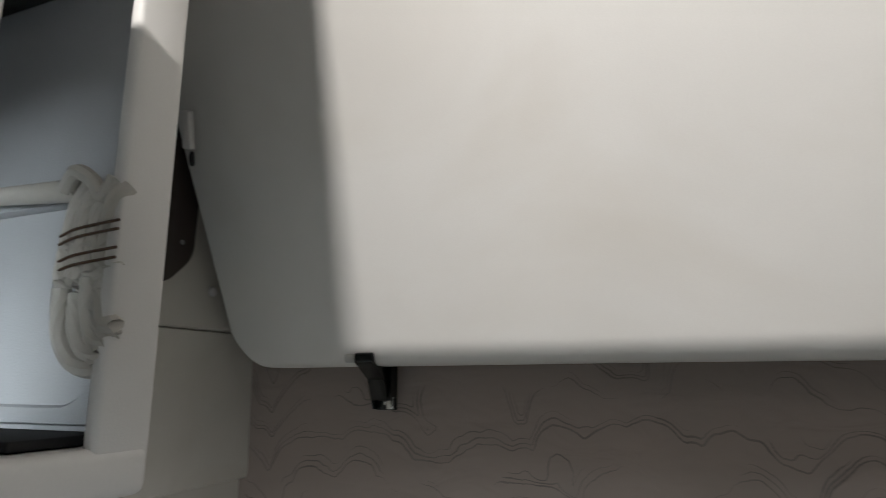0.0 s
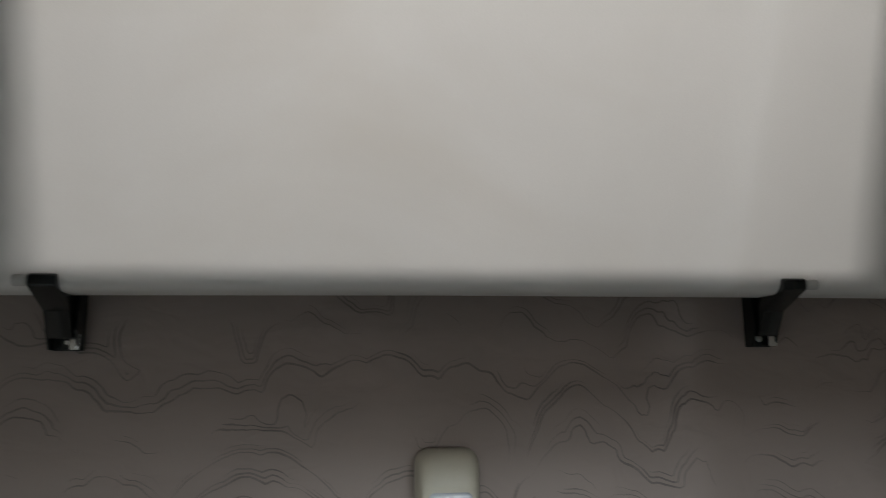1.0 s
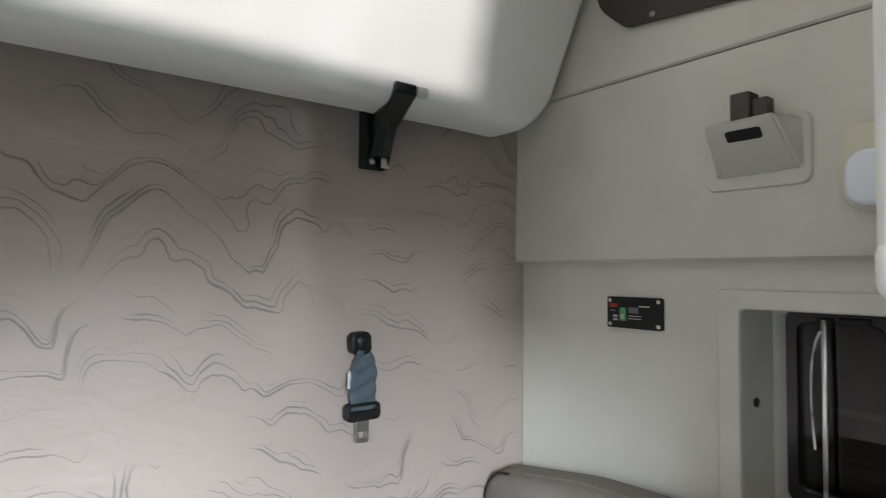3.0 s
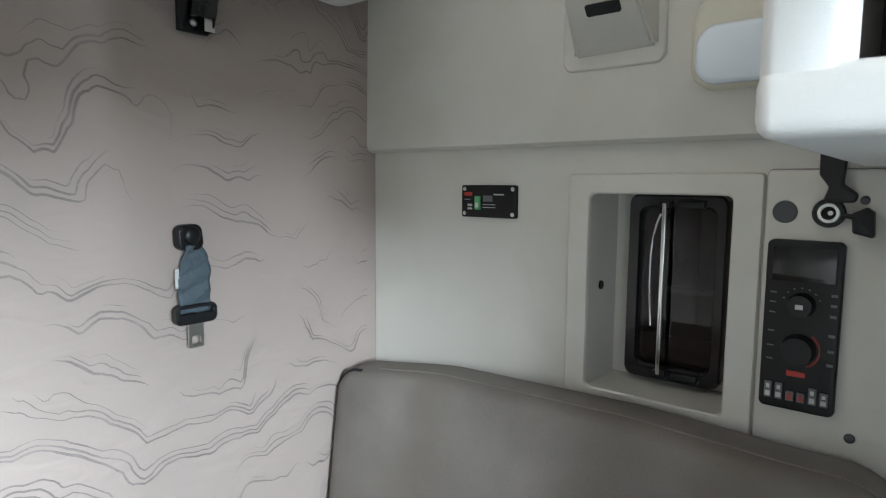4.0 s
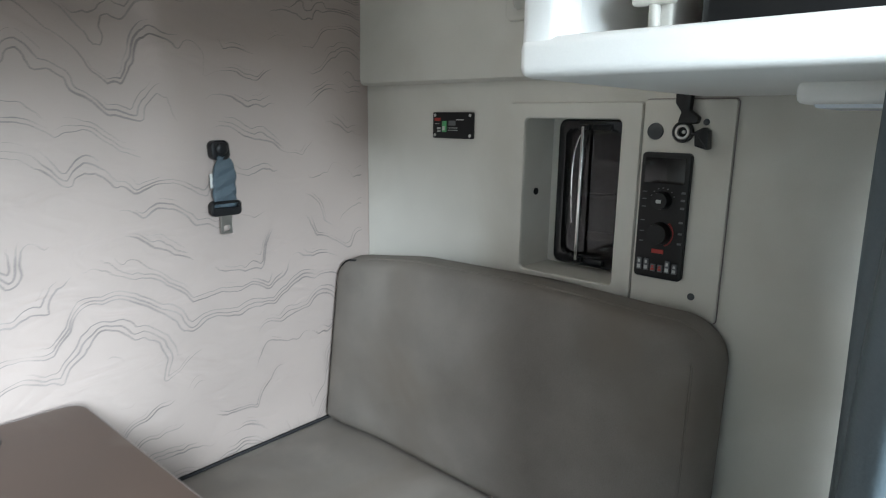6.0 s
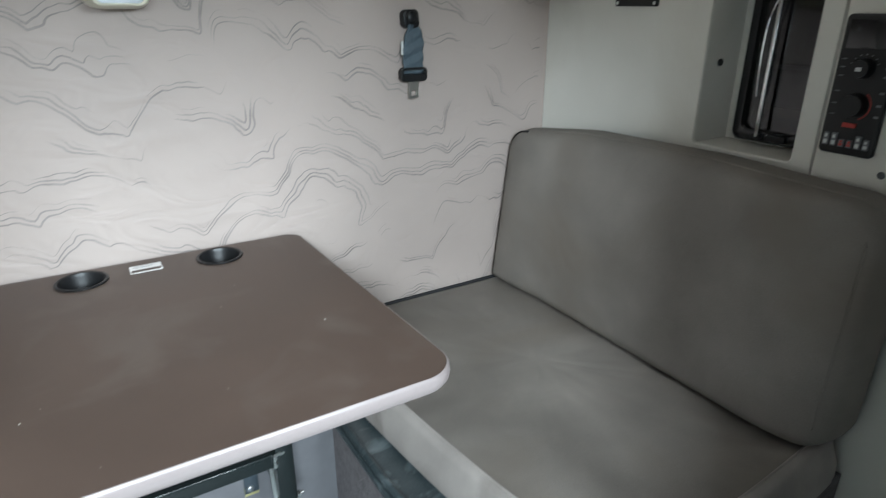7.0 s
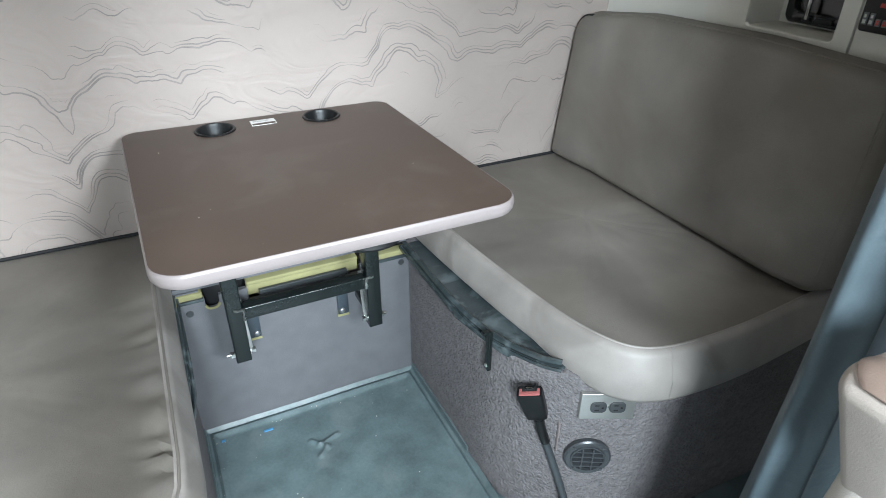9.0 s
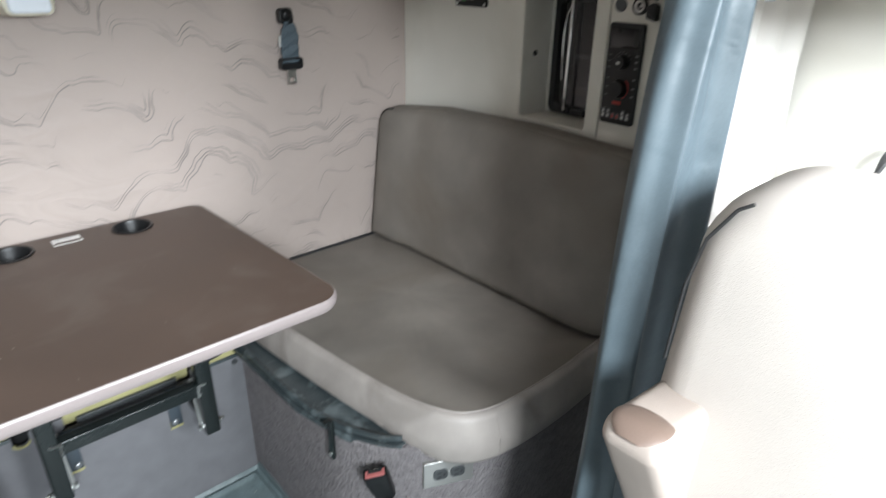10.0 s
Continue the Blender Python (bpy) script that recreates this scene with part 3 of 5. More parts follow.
def cushion_mesh(outline, lo, hi, r, crown, wrinkle, hang=0.0):
    """A seat cushion with a rounded upper rim and a soft crown."""
    pts = [Vector(p[:2]) for p in outline]
    k = len(pts)
    c = sum(pts, Vector((0, 0))) / k
    area = sum(pts[i - 1].x * pts[i].y - pts[i].x * pts[i - 1].y for i in range(k))
    sgn = 1 if area > 0 else -1
    nor = [Vector(((pts[(i + 1) % k] - pts[i - 1]).y, -(pts[(i + 1) % k] - pts[i - 1]).x)).normalized() * sgn for i in range(k)]
    bm = bmesh.new()
    side = bmesh.new()
    rows = []
    for h, ins in ((lo, 0.004), (lo + 0.004, -0.006), (lo + 0.012, -0.012), (lo + 0.04, -0.010), (hi - r, 0.004)):
        rows.append([bm.verts.new((*(pts[i] - nor[i] * ins), h - (hang * min(1, max(0, (0.50 - pts[i].y) / 0.16)) * (hi - r - h) / (hi - r - lo)))) for i in range(k)])
    for j in range(1, 5):
        a = math.pi / 2 * j / 4
        rows.append([bm.verts.new((*(pts[i] - nor[i] * (0.004 + r * (1 - math.cos(a)))), hi - r + r * math.sin(a))) for i in range(k)])
    base = [Vector(v.co[:2]) for v in rows[-1]]
    for s in (0.03, 0.06, 0.10, 0.14, 0.19, 0.25, 0.33, 0.43, 0.55, 0.7, 0.85):
        row = []
        for i in range(k):
            p = base[i].lerp(c, s)
            z = hi + crown * (1 - (1 - s) ** 3) + wrinkle(p.x, p.y)
            row.append(bm.verts.new((p.x, p.y, z)))
        rows.append(row)
    copy = [[side.verts.new(v.co) for v in row] for row in rows[:9]]
    for a, b in zip(copy, copy[1:]):
        for i in range(k):
            side.faces.new((a[i], a[(i + 1) % k], b[(i + 1) % k], b[i]))
    side.faces.new(list(reversed(copy[0])))
    for a, b in zip(rows[8:], rows[9:]):
        for i in range(k):
            bm.faces.new((a[i], a[(i + 1) % k], b[(i + 1) % k], b[i]))
    top = bm.verts.new((c.x, c.y, hi + crown))
    for i in range(k):
        bm.faces.new((rows[-1][i], rows[-1][(i + 1) % k], top))
    marks = [[tuple(v.co) for v in row] for row in rows]
    for row in rows[:8]:
        for v in row:
            bm.verts.remove(v)
    return bm, side, marks


def dense(pts, step=0.014):
    out = []
    for a, b in zip(pts, pts[1:] + pts[:1]):
        a, b = Vector(a[:2]), Vector(b[:2])
        n = max(1, round((b - a).length / step))
        out += [a.lerp(b, i / n) for i in range(n)]
    return out


def soft(x, y):
    return 0.0045 * noise.noise((x * 7, y * 7, 1)) + 0.0022 * noise.noise((x * 17, y * 17, 4)) + 0.0008 * noise.noise((x * 45, y * 45, 8))


def soft_right(x, y):
    z = soft(x, y)
    d = math.hypot(x - 0.93, y - 0.36)
    z -= 0.009 * math.exp(-(d / 0.12) ** 2) * (0.6 + 0.6 * math.sin(x * 60 + y * 85))
    return z


def soft_left(x, y):
    z = soft(x, y)
    e = -0.315 - x
    amp = 0.0095 * (0.5 + 0.9 * noise.noise((y * 8, 3, 0)))
    z += amp * math.exp(-((e - 0.040) / 0.030) ** 2) * math.sin(y * 105 + 7 * noise.noise((y * 7, 0, 0)) + e * 22) * min(1, max(0, (0.95 - y) * 5))
    z += 0.005 * noise.noise((x * 4, y * 9, 7)) * math.exp(-(e / 0.25) ** 2)
    return z


cor = [(0.322, 1.216), (0.334, 0.95), (0.350, 0.75), (0.368, 0.58), (0.388, 0.45), (0.413, 0.365), (0.448, 0.305), (0.50, 0.272), (0.58, 0.256), (0.72, 0.252), (0.88, 0.262), (1.02, 0.275)]
line_r = [(p.x, p.y) for p in smooth_line([(x, y, 0) for x, y in cor], 5)] + [(1.044, 0.30), (1.044, 1.216)]
seat_r = thing("seat_cushion", (0.68, 0.7, 0.44), "taupe-grey vinyl bench seat cushion with worn rounded front corner", "seat cushion", "bench cushions")
bm, band, rows = cushion_mesh(dense(line_r), 0.438, 0.526, 0.020, 0.006, soft_right, 0.030)
seam = rows[8]
# The band's lighter colour paints in the light that falls on it.
part("side_band", band, "boxing", seat_r, "vinyl side band, paler to stand for light on it")
part("cover", bm, "seat", seat_r)
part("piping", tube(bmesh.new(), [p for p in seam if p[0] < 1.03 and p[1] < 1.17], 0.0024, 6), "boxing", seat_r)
# Black strip painted in for the dark gap between cushion and wall.
part("rear_gap_strip", tube(bmesh.new(), [(x / 40, 1.1925, 0.530) for x in range(13, 37)], 0.0042, 6), "matt", seat_r, "black strip in place of the dark gap along the wall")
at = min(range(len(rows[3])), key=lambda k: (rows[3][k][0] - 0.522) ** 2 + (rows[3][k][1] - 0.26) ** 2)
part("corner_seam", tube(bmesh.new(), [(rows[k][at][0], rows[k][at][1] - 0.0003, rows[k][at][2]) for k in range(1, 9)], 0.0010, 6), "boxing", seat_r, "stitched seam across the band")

line_l = [(-0.318, 1.216), (-0.318, 0.42), (-0.322, 0.36), (-0.338, 0.305), (-0.37, 0.272), (-0.42, 0.256), (-0.60, 0.25), (-0.88, 0.262), (-1.044, 0.28), (-1.044, 1.216)]
seat_l = thing("seat_cushion", (-0.68, 0.7, 0.44), "taupe-grey vinyl bench seat cushion with puckered edge seam", "seat cushion", "bench cushions")
bm, band, rows = cushion_mesh(dense(line_l), 0.438, 0.522, 0.018, 0.006, soft_left)
seam = rows[7]
part("side_band", band, "boxing", seat_l, "vinyl side band, paler to stand for light on it")
part("cover", bm, "seat", seat_l)
part("piping", tube(bmesh.new(), [p for p in seam if p[0] > -1.03 and p[1] < 1.17], 0.0026, 6), "seat", seat_l)
# Dark gap at the wall, again drawn as a black strip.
part("rear_gap_strip", tube(bmesh.new(), [(-x / 20, 1.1925, 0.527) for x in range(7, 21)], 0.0042, 6), "matt", seat_l, "black strip in place of the dark gap along the wall")

# ---- backrest of the right bench ----
back = thing("backrest", (0.97, 0.72, 0.53), "taupe-grey vinyl padded backrest leaning on the side wall", "backrest")
out = round_corners([(0.248, 0.53), (1.196, 0.53), (1.196, 0.957), (0.95, 0.986), (0.60, 0.995), (0.258, 0.983)], [0.055, 0.02, 0.055, 0.5, 0.6, 0.085], 10)
out = dense([(p.x, p.y) for p in out], 0.016)
cen = Vector((0.72, 0.76))
kk = len(out)
nor = []
for i in range(kk):
    d = (out[(i + 1) % kk] - out[i - 1]).normalized()
    nor.append(Vector((d.y, -d.x)))


def back_x(y, z, depth):
    return 0.882 + depth + (z - 0.53) * 0.125 - 0.012 * min(1.0, max(0.0, (y - 1.0) / 0.12)) + 0.035 * max(0.0, (0.40 - y) / 0.16) ** 2


bm = bmesh.new()
rows = []
for dep, ins in ((0.085, 0.0), (0.055, -0.002), (0.04, 0.0), (0.03, 0.002), (0.018, 0.005), (0.009, 0.010), (0.003, 0.018), (0.0, 0.028)):
    rows.append([bm.verts.new((back_x(*(out[i] - nor[i] * ins), dep), *(out[i] - nor[i] * ins))) for i in range(kk)])
base = [out[i] - nor[i] * 0.028 for i in range(kk)]
for s in (0.05, 0.12, 0.2, 0.3, 0.42, 0.56, 0.7, 0.85):
    row = []
    for i in range(kk):
        p = base[i].lerp(cen, s)
        row.append(bm.verts.new((back_x(p.x, p.y, -0.012 * (1 - (1 - s) ** 2) + 0.003 * noise.noise((p.x * 6, p.y * 6, 2))), p.x, p.y)))
    rows.append(row)
for a, b in zip(rows, rows[1:]):
    for i in range(kk):
        bm.faces.new((a[i], a[(i + 1) % kk], b[(i + 1) % kk], b[i]))
mid = bm.verts.new((back_x(cen.x, cen.y, -0.012), cen.x, cen.y))
for i in range(kk):
    bm.faces.new((rows[-1][i], rows[-1][(i + 1) % kk], mid))
bm.faces.new(list(reversed(rows[0])))
seam = [tuple(v.co) for v in rows[3]]
welt = [tuple(v.co) for v in rows[4]]
gusset = [tuple(v.co) for v in rows[7]]
part("cover", bm, "seat", back)
part("piping", tube(bmesh.new(), [p for p in welt if p[1] > 1.12 and p[2] > 0.535], 0.0036, 6), "matt", back, "black piping down the rear edge")
part("top_piping", tube(bmesh.new(), [p for p in seam if 0.28 < p[1] < 1.11 and p[2] > 0.93], 0.0022, 6), "seat", back)
part("side_seam", tube(bmesh.new(), [p for p in gusset if p[1] < 0.295 and 0.58 < p[2] < 0.93], 0.0013, 6), "seat", back, "raised seam round the end gusset")

# ---- folding table ----
table = thing("folding_table", (0, 0.84, 0.3), "brown laminate dinette table on a black steel swing frame", "table")
TZ = 0.787
tab = round_corners([(-0.308, 0.500), (0.321, 0.498), (0.303, 1.166), (-0.330, 1.180)], [0.055, 0.055, 0.035, 0.035], 10)
tab = [(p.x, p.y) for p in tab]
CUPS = ((-0.131, 1.116), (0.120, 1.111))
bm = bmesh.new()
edges = []
inner = []
cxy = Vector((0, 0.84))
for p in tab:
    q = Vector(p)
    inner.append(q + (cxy - q).normalized() * 0.0012)
vs = [bm.verts.new((p.x, p.y, TZ)) for p in inner]
edges += [bm.edges.new((vs[i], vs[(i + 1) % len(vs)])) for i in range(len(vs))]
for cx, cy in CUPS:
    cv = [bm.verts.new((cx + 0.041 * math.cos(2 * math.pi * k / 36), cy + 0.041 * math.sin(2 * math.pi * k / 36), TZ)) for k in range(36)]
    edges += [bm.edges.new((cv[i], cv[(i + 1) % 36])) for i in range(36)]
bmesh.ops.triangle_fill(bm, use_beauty=True, edges=edges)
part("tabletop", bm, "brown", table, smooth=False)
bm = bmesh.new()
under = [bm.verts.new((p.x, p.y, TZ - 0.0245)) for p in inner]
ed = [bm.edges.new((under[i], under[(i + 1) % len(under)])) for i in range(len(under))]
for cx, cy in CUPS:
    cv = [bm.verts.new((cx + 0.043 * math.cos(2 * math.pi * k / 36), cy + 0.043 * math.sin(2 * math.pi * k / 36), TZ - 0.0245)) for k in range(36)]
    ed += [bm.edges.new((cv[i], cv[(i + 1) % 36])) for i in range(36)]
bmesh.ops.triangle_fill(bm, use_beauty=True, edges=ed)
part("underside", bm, "blackplastic", table, smooth=False)
bm = bmesh.new()
rows = []
for ins, h in ((0.0012, TZ - 0.0006), (0.0004, TZ + 0.0004), (-0.0012, TZ - 0.0006), (-0.0036, TZ - 0.005), (-0.0045, TZ - 0.013), (-0.0035, TZ - 0.020), (0.0, TZ - 0.0250), (0.006, TZ - 0.0260), (0.006, TZ - 0.0235)):
    rows.append([bm.verts.new((*(Vector(p) + (cxy - Vector(p)).normalized() * ins), h)) for p in tab])
for a, b in zip(rows, rows[1:]):
    for i in range(len(tab)):
        bm.faces.new((a[i], a[(i + 1) % len(tab)], b[(i + 1) % len(tab)], b[i]))
part("edge_moulding", bm, "edge", table, "silvery mauve plastic edge moulding")
for cx, cy in CUPS:
    bm = bmesh.new()
    prof = [(0.0450, TZ + 0.0003), (0.0448, TZ + 0.0016), (0.0435, TZ + 0.0022), (0.0412, TZ + 0.0016), (0.0390, TZ - 0.004), (0.036, TZ - 0.05), (0.033, TZ - 0.056), (0.004, TZ - 0.057)]
    rr = [[bm.verts.new((cx + r * math.cos(2 * math.pi * k / 40), cy + r * math.sin(2 * math.pi * k / 40), h)) for k in range(40)] for r, h in prof]
    for a, b in zip(rr, rr[1:]):
        for k in range(40):
            bm.faces.new((a[k], a[(k + 1) % 40], b[(k + 1) % 40], b[k]))
    bm.faces.new(rr[-1])
    cup = part("cup_holder", bm, "blackplastic", table, "black plastic cup holder")
    mod = cup.modifiers.new("wall", "SOLIDIFY")
    mod.thickness, mod.offset = 0.0015, 1
lab = part("sticker", boxes((-0.048, 0.010, 1.105, 1.143, TZ + 0.0002, TZ + 0.0010)), "label", table, "small white printed label", smooth=False)
part("print", boxes((-0.046, 0.008, 1.107, 1.119, TZ + 0.0011, TZ + 0.0014)), "brown", lab, smooth=False)
part("print", boxes((-0.042, 0.002, 1.137, 1.1377, TZ + 0.0011, TZ + 0.0014), (-0.042, -0.006, 1.131, 1.1317, TZ + 0.0011, TZ + 0.0014)), "greyprint", lab, smooth=False)
rnd = random.Random(8)
for x, y in ((0.069, 0.874), (0.205, 0.738), (-0.198, 0.70), (-0.22, 0.678), (-0.14, 0.54), (0.02, 0.62), (-0.26, 1.02), (0.11, 0.95)):
    bm = bmesh.new()
    bmesh.ops.create_icosphere(bm, subdivisions=1, radius=rnd.uniform(0.0005, 0.0011), matrix=Matrix.Translation((x, y, TZ + 0.0008)))
    whole(part("crumb", bm, "crumb"), "tiny pale crumb on the brown tabletop", "crumb", "table crumbs")
# The steel swing frame.
rnd = random.Random(4)
for x, z0 in ((-0.187, 0.316), (0.140, 0.312)):
    s = 1 if x < 0 else -1
    leg = part("leg", boxes((x - 0.0175, x + 0.0175, 0.848, 0.884, z0, 0.748), r=0.003), "black", table)
    bm = bmesh.new()
    for k in range(5):
        q = (x + s * 0.0185 + rnd.uniform(-0.001, 0.001), 0.8475 + rnd.uniform(-0.001, 0.001), 0.436 + 0.0062 * k)
        bmesh.ops.create_icosphere(bm, subdivisions=1, radius=rnd.uniform(0.0034, 0.0052), matrix=Matrix.Translation(q))
        bmesh.ops.create_icosphere(bm, subdivisions=1, radius=rnd.uniform(0.0030, 0.0044), matrix=Matrix.Translation((x + s * (0.0185 - 0.0042 * k), 0.8475, 0.4625 + rnd.uniform(-0.0015, 0.0015))))
    part("weld", bm, "zinc", leg, "uneven bright weld bead")
    bolt = part("bolt", cyl(bmesh.new(), (x - s * 0.0175, 0.866, 0.333), (x - s * 0.0265, 0.866, 0.333), 0.0085, seg=6), "zinc", leg, "zinc hex nut")
    part("bolt_tip", cyl(bmesh.new(), (x - s * 0.0265, 0.866, 0.333), (x - s * 0.0345, 0.866, 0.333), 0.0042, 0.0034, seg=10), "zinc", leg)
    part("washer", cyl(bmesh.new(), (x + s * 0.0175, 0.866, 0.333), (x + s * 0.0195, 0.866, 0.333), 0.0095, seg=18), "zinc", leg)
    part("bolt_head", cyl(bmesh.new(), (x + s * 0.0235, 0.866, 0.333), (x + s * 0.0300, 0.866, 0.333), 0.0078, seg=6), "zinc", leg, "zinc bolt head")
    rx = x + s * 0.0215
    bm = bmesh.new()
    for a, b in (((rx, 0.866, 0.326), (rx - s * 0.004, 0.905, 0.452)),):
        q = Matrix.Translation((Vector(a) + Vector(b)) / 2) @ (Vector(b) - Vector(a)).to_track_quat("Z", "X").to_matrix().to_4x4()
        bmesh.ops.create_cube(bm, size=1, matrix=q @ Matrix.Diagonal((0.0026, 0.0100, (Vector(b) - Vector(a)).length, 1)))
    bmesh.ops.bevel(bm, geom=list(bm.edges), offset=0.0008, segments=1, affect="EDGES")
    part("link_bar", bm, "zinc", table, "zinc plated flat link bar")
    hx = x + s * 0.046
    hinge = part("hinge_plate", boxes((hx - 0.0150, hx + 0.0150, 0.9805, 0.9850, 0.277, 0.395), r=0.0015), "hingeblack", table, "blue-black hinge plate bolted to the panel")
    part("pivot_lug", boxes((x - 0.010, x + 0.010, 0.884, 0.987, 0.322, 0.344), r=0.002), "black", table)
    part("foam_pad", boxes((hx - 0.0155, hx + 0.0155, 0.9852, 0.9876, 0.267, 0.290)), "yellow", table, "yellow foam scrap", smooth=False)
    part("rivet", dome(bmesh.new(), (hx + s * 0.004, 0.9805, 0.290), (0, -1, 0), 0.0085, 0.006, 14), "dullzinc", hinge, "domed grey bolt")
part("crossbar", boxes((-0.1690, 0.1220, 0.852, 0.880, 0.430, 0.462), r=0.003), "black", table)
part("mount_rail", boxes((-0.19, 0.17, 0.70, 0.95, 0.736, TZ - 0.0247), r=0.003), "black", table)
bm = bmesh.new()
cyl(bm, (0.085, 0.70, 0.668), (0.085, 0.70, 0.676), 0.070, 0.078, seg=40)
cyl(bm, (0.085, 0.70, 0.6762), (0.085, 0.70, 0.690), 0.078, 0.074, seg=40)
cyl(bm, (0.085, 0.70, 0.6902), (0.085, 0.70, 0.738), 0.050, 0.056, seg=32)
part("swivel_disc", bm, "blackplastic", table, "round black swivel plate")

# ---- folded upper bunk ----
bunk = thing("upper_bunk", (0, 1.06, 1.65), "folded-up sleeper bunk showing its off-white moulded underside", "bunk")
LEAN_DIR = Vector((0, -0.40, 0.917)).normalized()


def bunk_point(x, v, depth):
    return Vector((x, 1.052 + depth, 1.654)) + LEAN_DIR * v


bm = bmesh.new()
HB = 0.90
ol = round_corners([(-0.985, 0.003), (0, 0.006), (0.995, 0.003), (1.028, HB), (-1.020, HB)], [0.105, 0, 0.105, 0.06, 0.06], 12)
ol = dense([(p.x, p.y) for p in ol], 0.02)
kb = len(ol)
nb = []
for i in range(kb):
    d = (ol[(i + 1) % kb] - ol[i - 1]).normalized()
    nb.append(Vector((d.y, -d.x)))
rows = []


def side_fall(p):
    e = max(0.0, abs(p.x) - 0.76) / 0.20
    return 0.042 * min(1.0, e) ** 2


for dep, ins in ((0.115, 0.020), (0.100, 0.0), (0.060, 0.0), (0.030, 0.0), (0.018, 0.001), (0.009, 0.0045), (0.003, 0.010), (0.0, 0.017)):
    row = []
    for i in range(kb):
        p = ol[i] - nb[i] * ins
        row.append(bm.verts.new(bunk_point(p.x, p.y, dep + side_fall(p) * (0.4 if dep > 0.05 else 1))))
    rows.append(row)
cb = Vector((0, HB / 2))
for s in (0.04, 0.09, 0.14, 0.2, 0.27, 0.36, 0.5, 0.7, 0.88):
    row = []
    for i in range(kb):
        p = (ol[i] - nb[i] * 0.017).lerp(cb, s)
        row.append(bm.verts.new(bunk_point(p.x, p.y, side_fall(p) + 0.002 * noise.noise((p.x * 3, p.y * 3, 5)))))
    rows.append(row)
for a, b in zip(rows, rows[1:]):
    for i in range(kb):
        bm.faces.new((a[i], a[(i + 1) % kb], b[(i + 1) % kb], b[i]))
m0 = bm.verts.new(bunk_point(0, HB / 2, 0))
for i in range(kb):
    bm.faces.new((rows[-1][i], rows[-1][(i + 1) % kb], m0))
bm.faces.new(list(reversed(rows[0])))
part("underside_shell", bm, "white", bunk)
for s in (-1, 1):
    latch = boxes((-0.012, 0.012, -0.008, 0.008, -0.040, 0.040), r=0.003)
    bmesh.ops.transform(latch, matrix=Matrix.Translation((s * 0.944, 0.846, 2.148)) @ Euler((radians(22), radians(-s * 14), 0)).to_matrix().to_4x4(), verts=latch.verts)
    part("latch", latch, "label", bunk, "small white latch plate")
    part("latch_ring", ring(bmesh.new(), (s * 0.966, 0.885, 2.10), (s, -0.6, 0), 0.016, 0.007, 0.006), "blackplastic", bunk)


def bunk_bracket(side):
    b = thing("bunk_bracket", (side * 0.645, 1.2, 1.565), "black folded steel hinge bracket holding the bunk to the wall", "bracket", "bunk brackets")
    x = side * 0.642
    part("wall_plate", boxes((x - 0.026, x + 0.026, 1.189, 1.1955, 1.563, 1.690), r=0.002), "black", b)
    for e in (-0.024, 0.024):
        bm = bmesh.new()
        slab(bm, [(1.19, 1.565), (1.175, 1.565), (1.160, 1.60), (1.165, 1.67), (1.19, 1.69)], x + e - 0.0015, x + e + 0.0015, "x")
        part("flange", bm, "black", b, smooth=False)
    xa = side * 0.648
    prof = round_corners([(1.178, 1.584), (1.162, 1.584), (1.125, 1.630), (1.040, 1.660), (1.028, 1.664), (1.028, 1.683), (1.075, 1.688), (1.172, 1.665)], 0.006, 3)
    bm = slab(bmesh.new(), [(p.x, p.y) for p in prof], xa - 0.021, xa + 0.021, "x", 0.003, 0.003, 2)
    for v in bm.verts:
        v.co.x -= side * 0.24 * max(0.0, 1.178 - v.co.y)
    part("arm", bm, "black", b)
    part("rivet", dome(bmesh.new(), (x, 1.189, 1.58), (0, -1, 0), 0.007, 0.005), "zinc", b)
    part("rivet", dome(bmesh.new(), (x, 1.189, 1.672), (0, -1, 0), 0.007, 0.005), "zinc", b)
    part("pin", cyl(bmesh.new(), (xa - side * 0.014, 1.034, 1.673), (xa + side * 0.006, 1.034, 1.673), 0.009, seg=14), "whiteprint", b, "white nylon pin")
    part("foot_clip", boxes((x + 0.010, x + 0.027, 1.172, 1.1745, 1.5655, 1.592), r=0.001), "zinc", b, "bright metal clip")


bunk_bracket(1)
bunk_bracket(-1)

# ---- wall lamp on the rear wall ----
lamp = thing("wall_lamp", (0.017, 1.19, 1.33), "cream plastic wall lamp with a frosted lens, switched off", "lamp")
bm = bmesh.new()
hs = []
for y, x0, x1, z0, z1, r in ((1.198, -0.041, 0.073, 1.266, 1.384, 0.024), (1.185, -0.042, 0.074, 1.265, 1.387, 0.028), (1.15, -0.040, 0.070, 1.265, 1.391, 0.032), (1.125, -0.038, 0.065, 1.267, 1.388, 0.034), (1.108, -0.036, 0.060, 1.269, 1.376, 0.032), (1.100, -0.033, 0.056, 1.270, 1.360, 0.028), (1.097, -0.027, 0.050, 1.273, 1.345, 0.022)):
    hs.append([bm.verts.new((p.x, y, p.y)) for p in rect(x0, x1, z0, z1, r, 6)])
for a, b in zip(hs, hs[1:]):
    for i in range(len(a)):
        bm.faces.new((a[i], a[(i + 1) % len(a)], b[(i + 1) % len(a)], b[i]))
bm.faces.new(hs[0])
bm.faces.new(hs[-1])
part("housing", bm, "lampcream", lamp)
part("lens_rim", slab(bmesh.new(), rect(-0.030, 0.057, 1.270, 1.336, 0.014), 1.098, 1.125, "y", 0.004, 0.0), "lampcream", lamp)
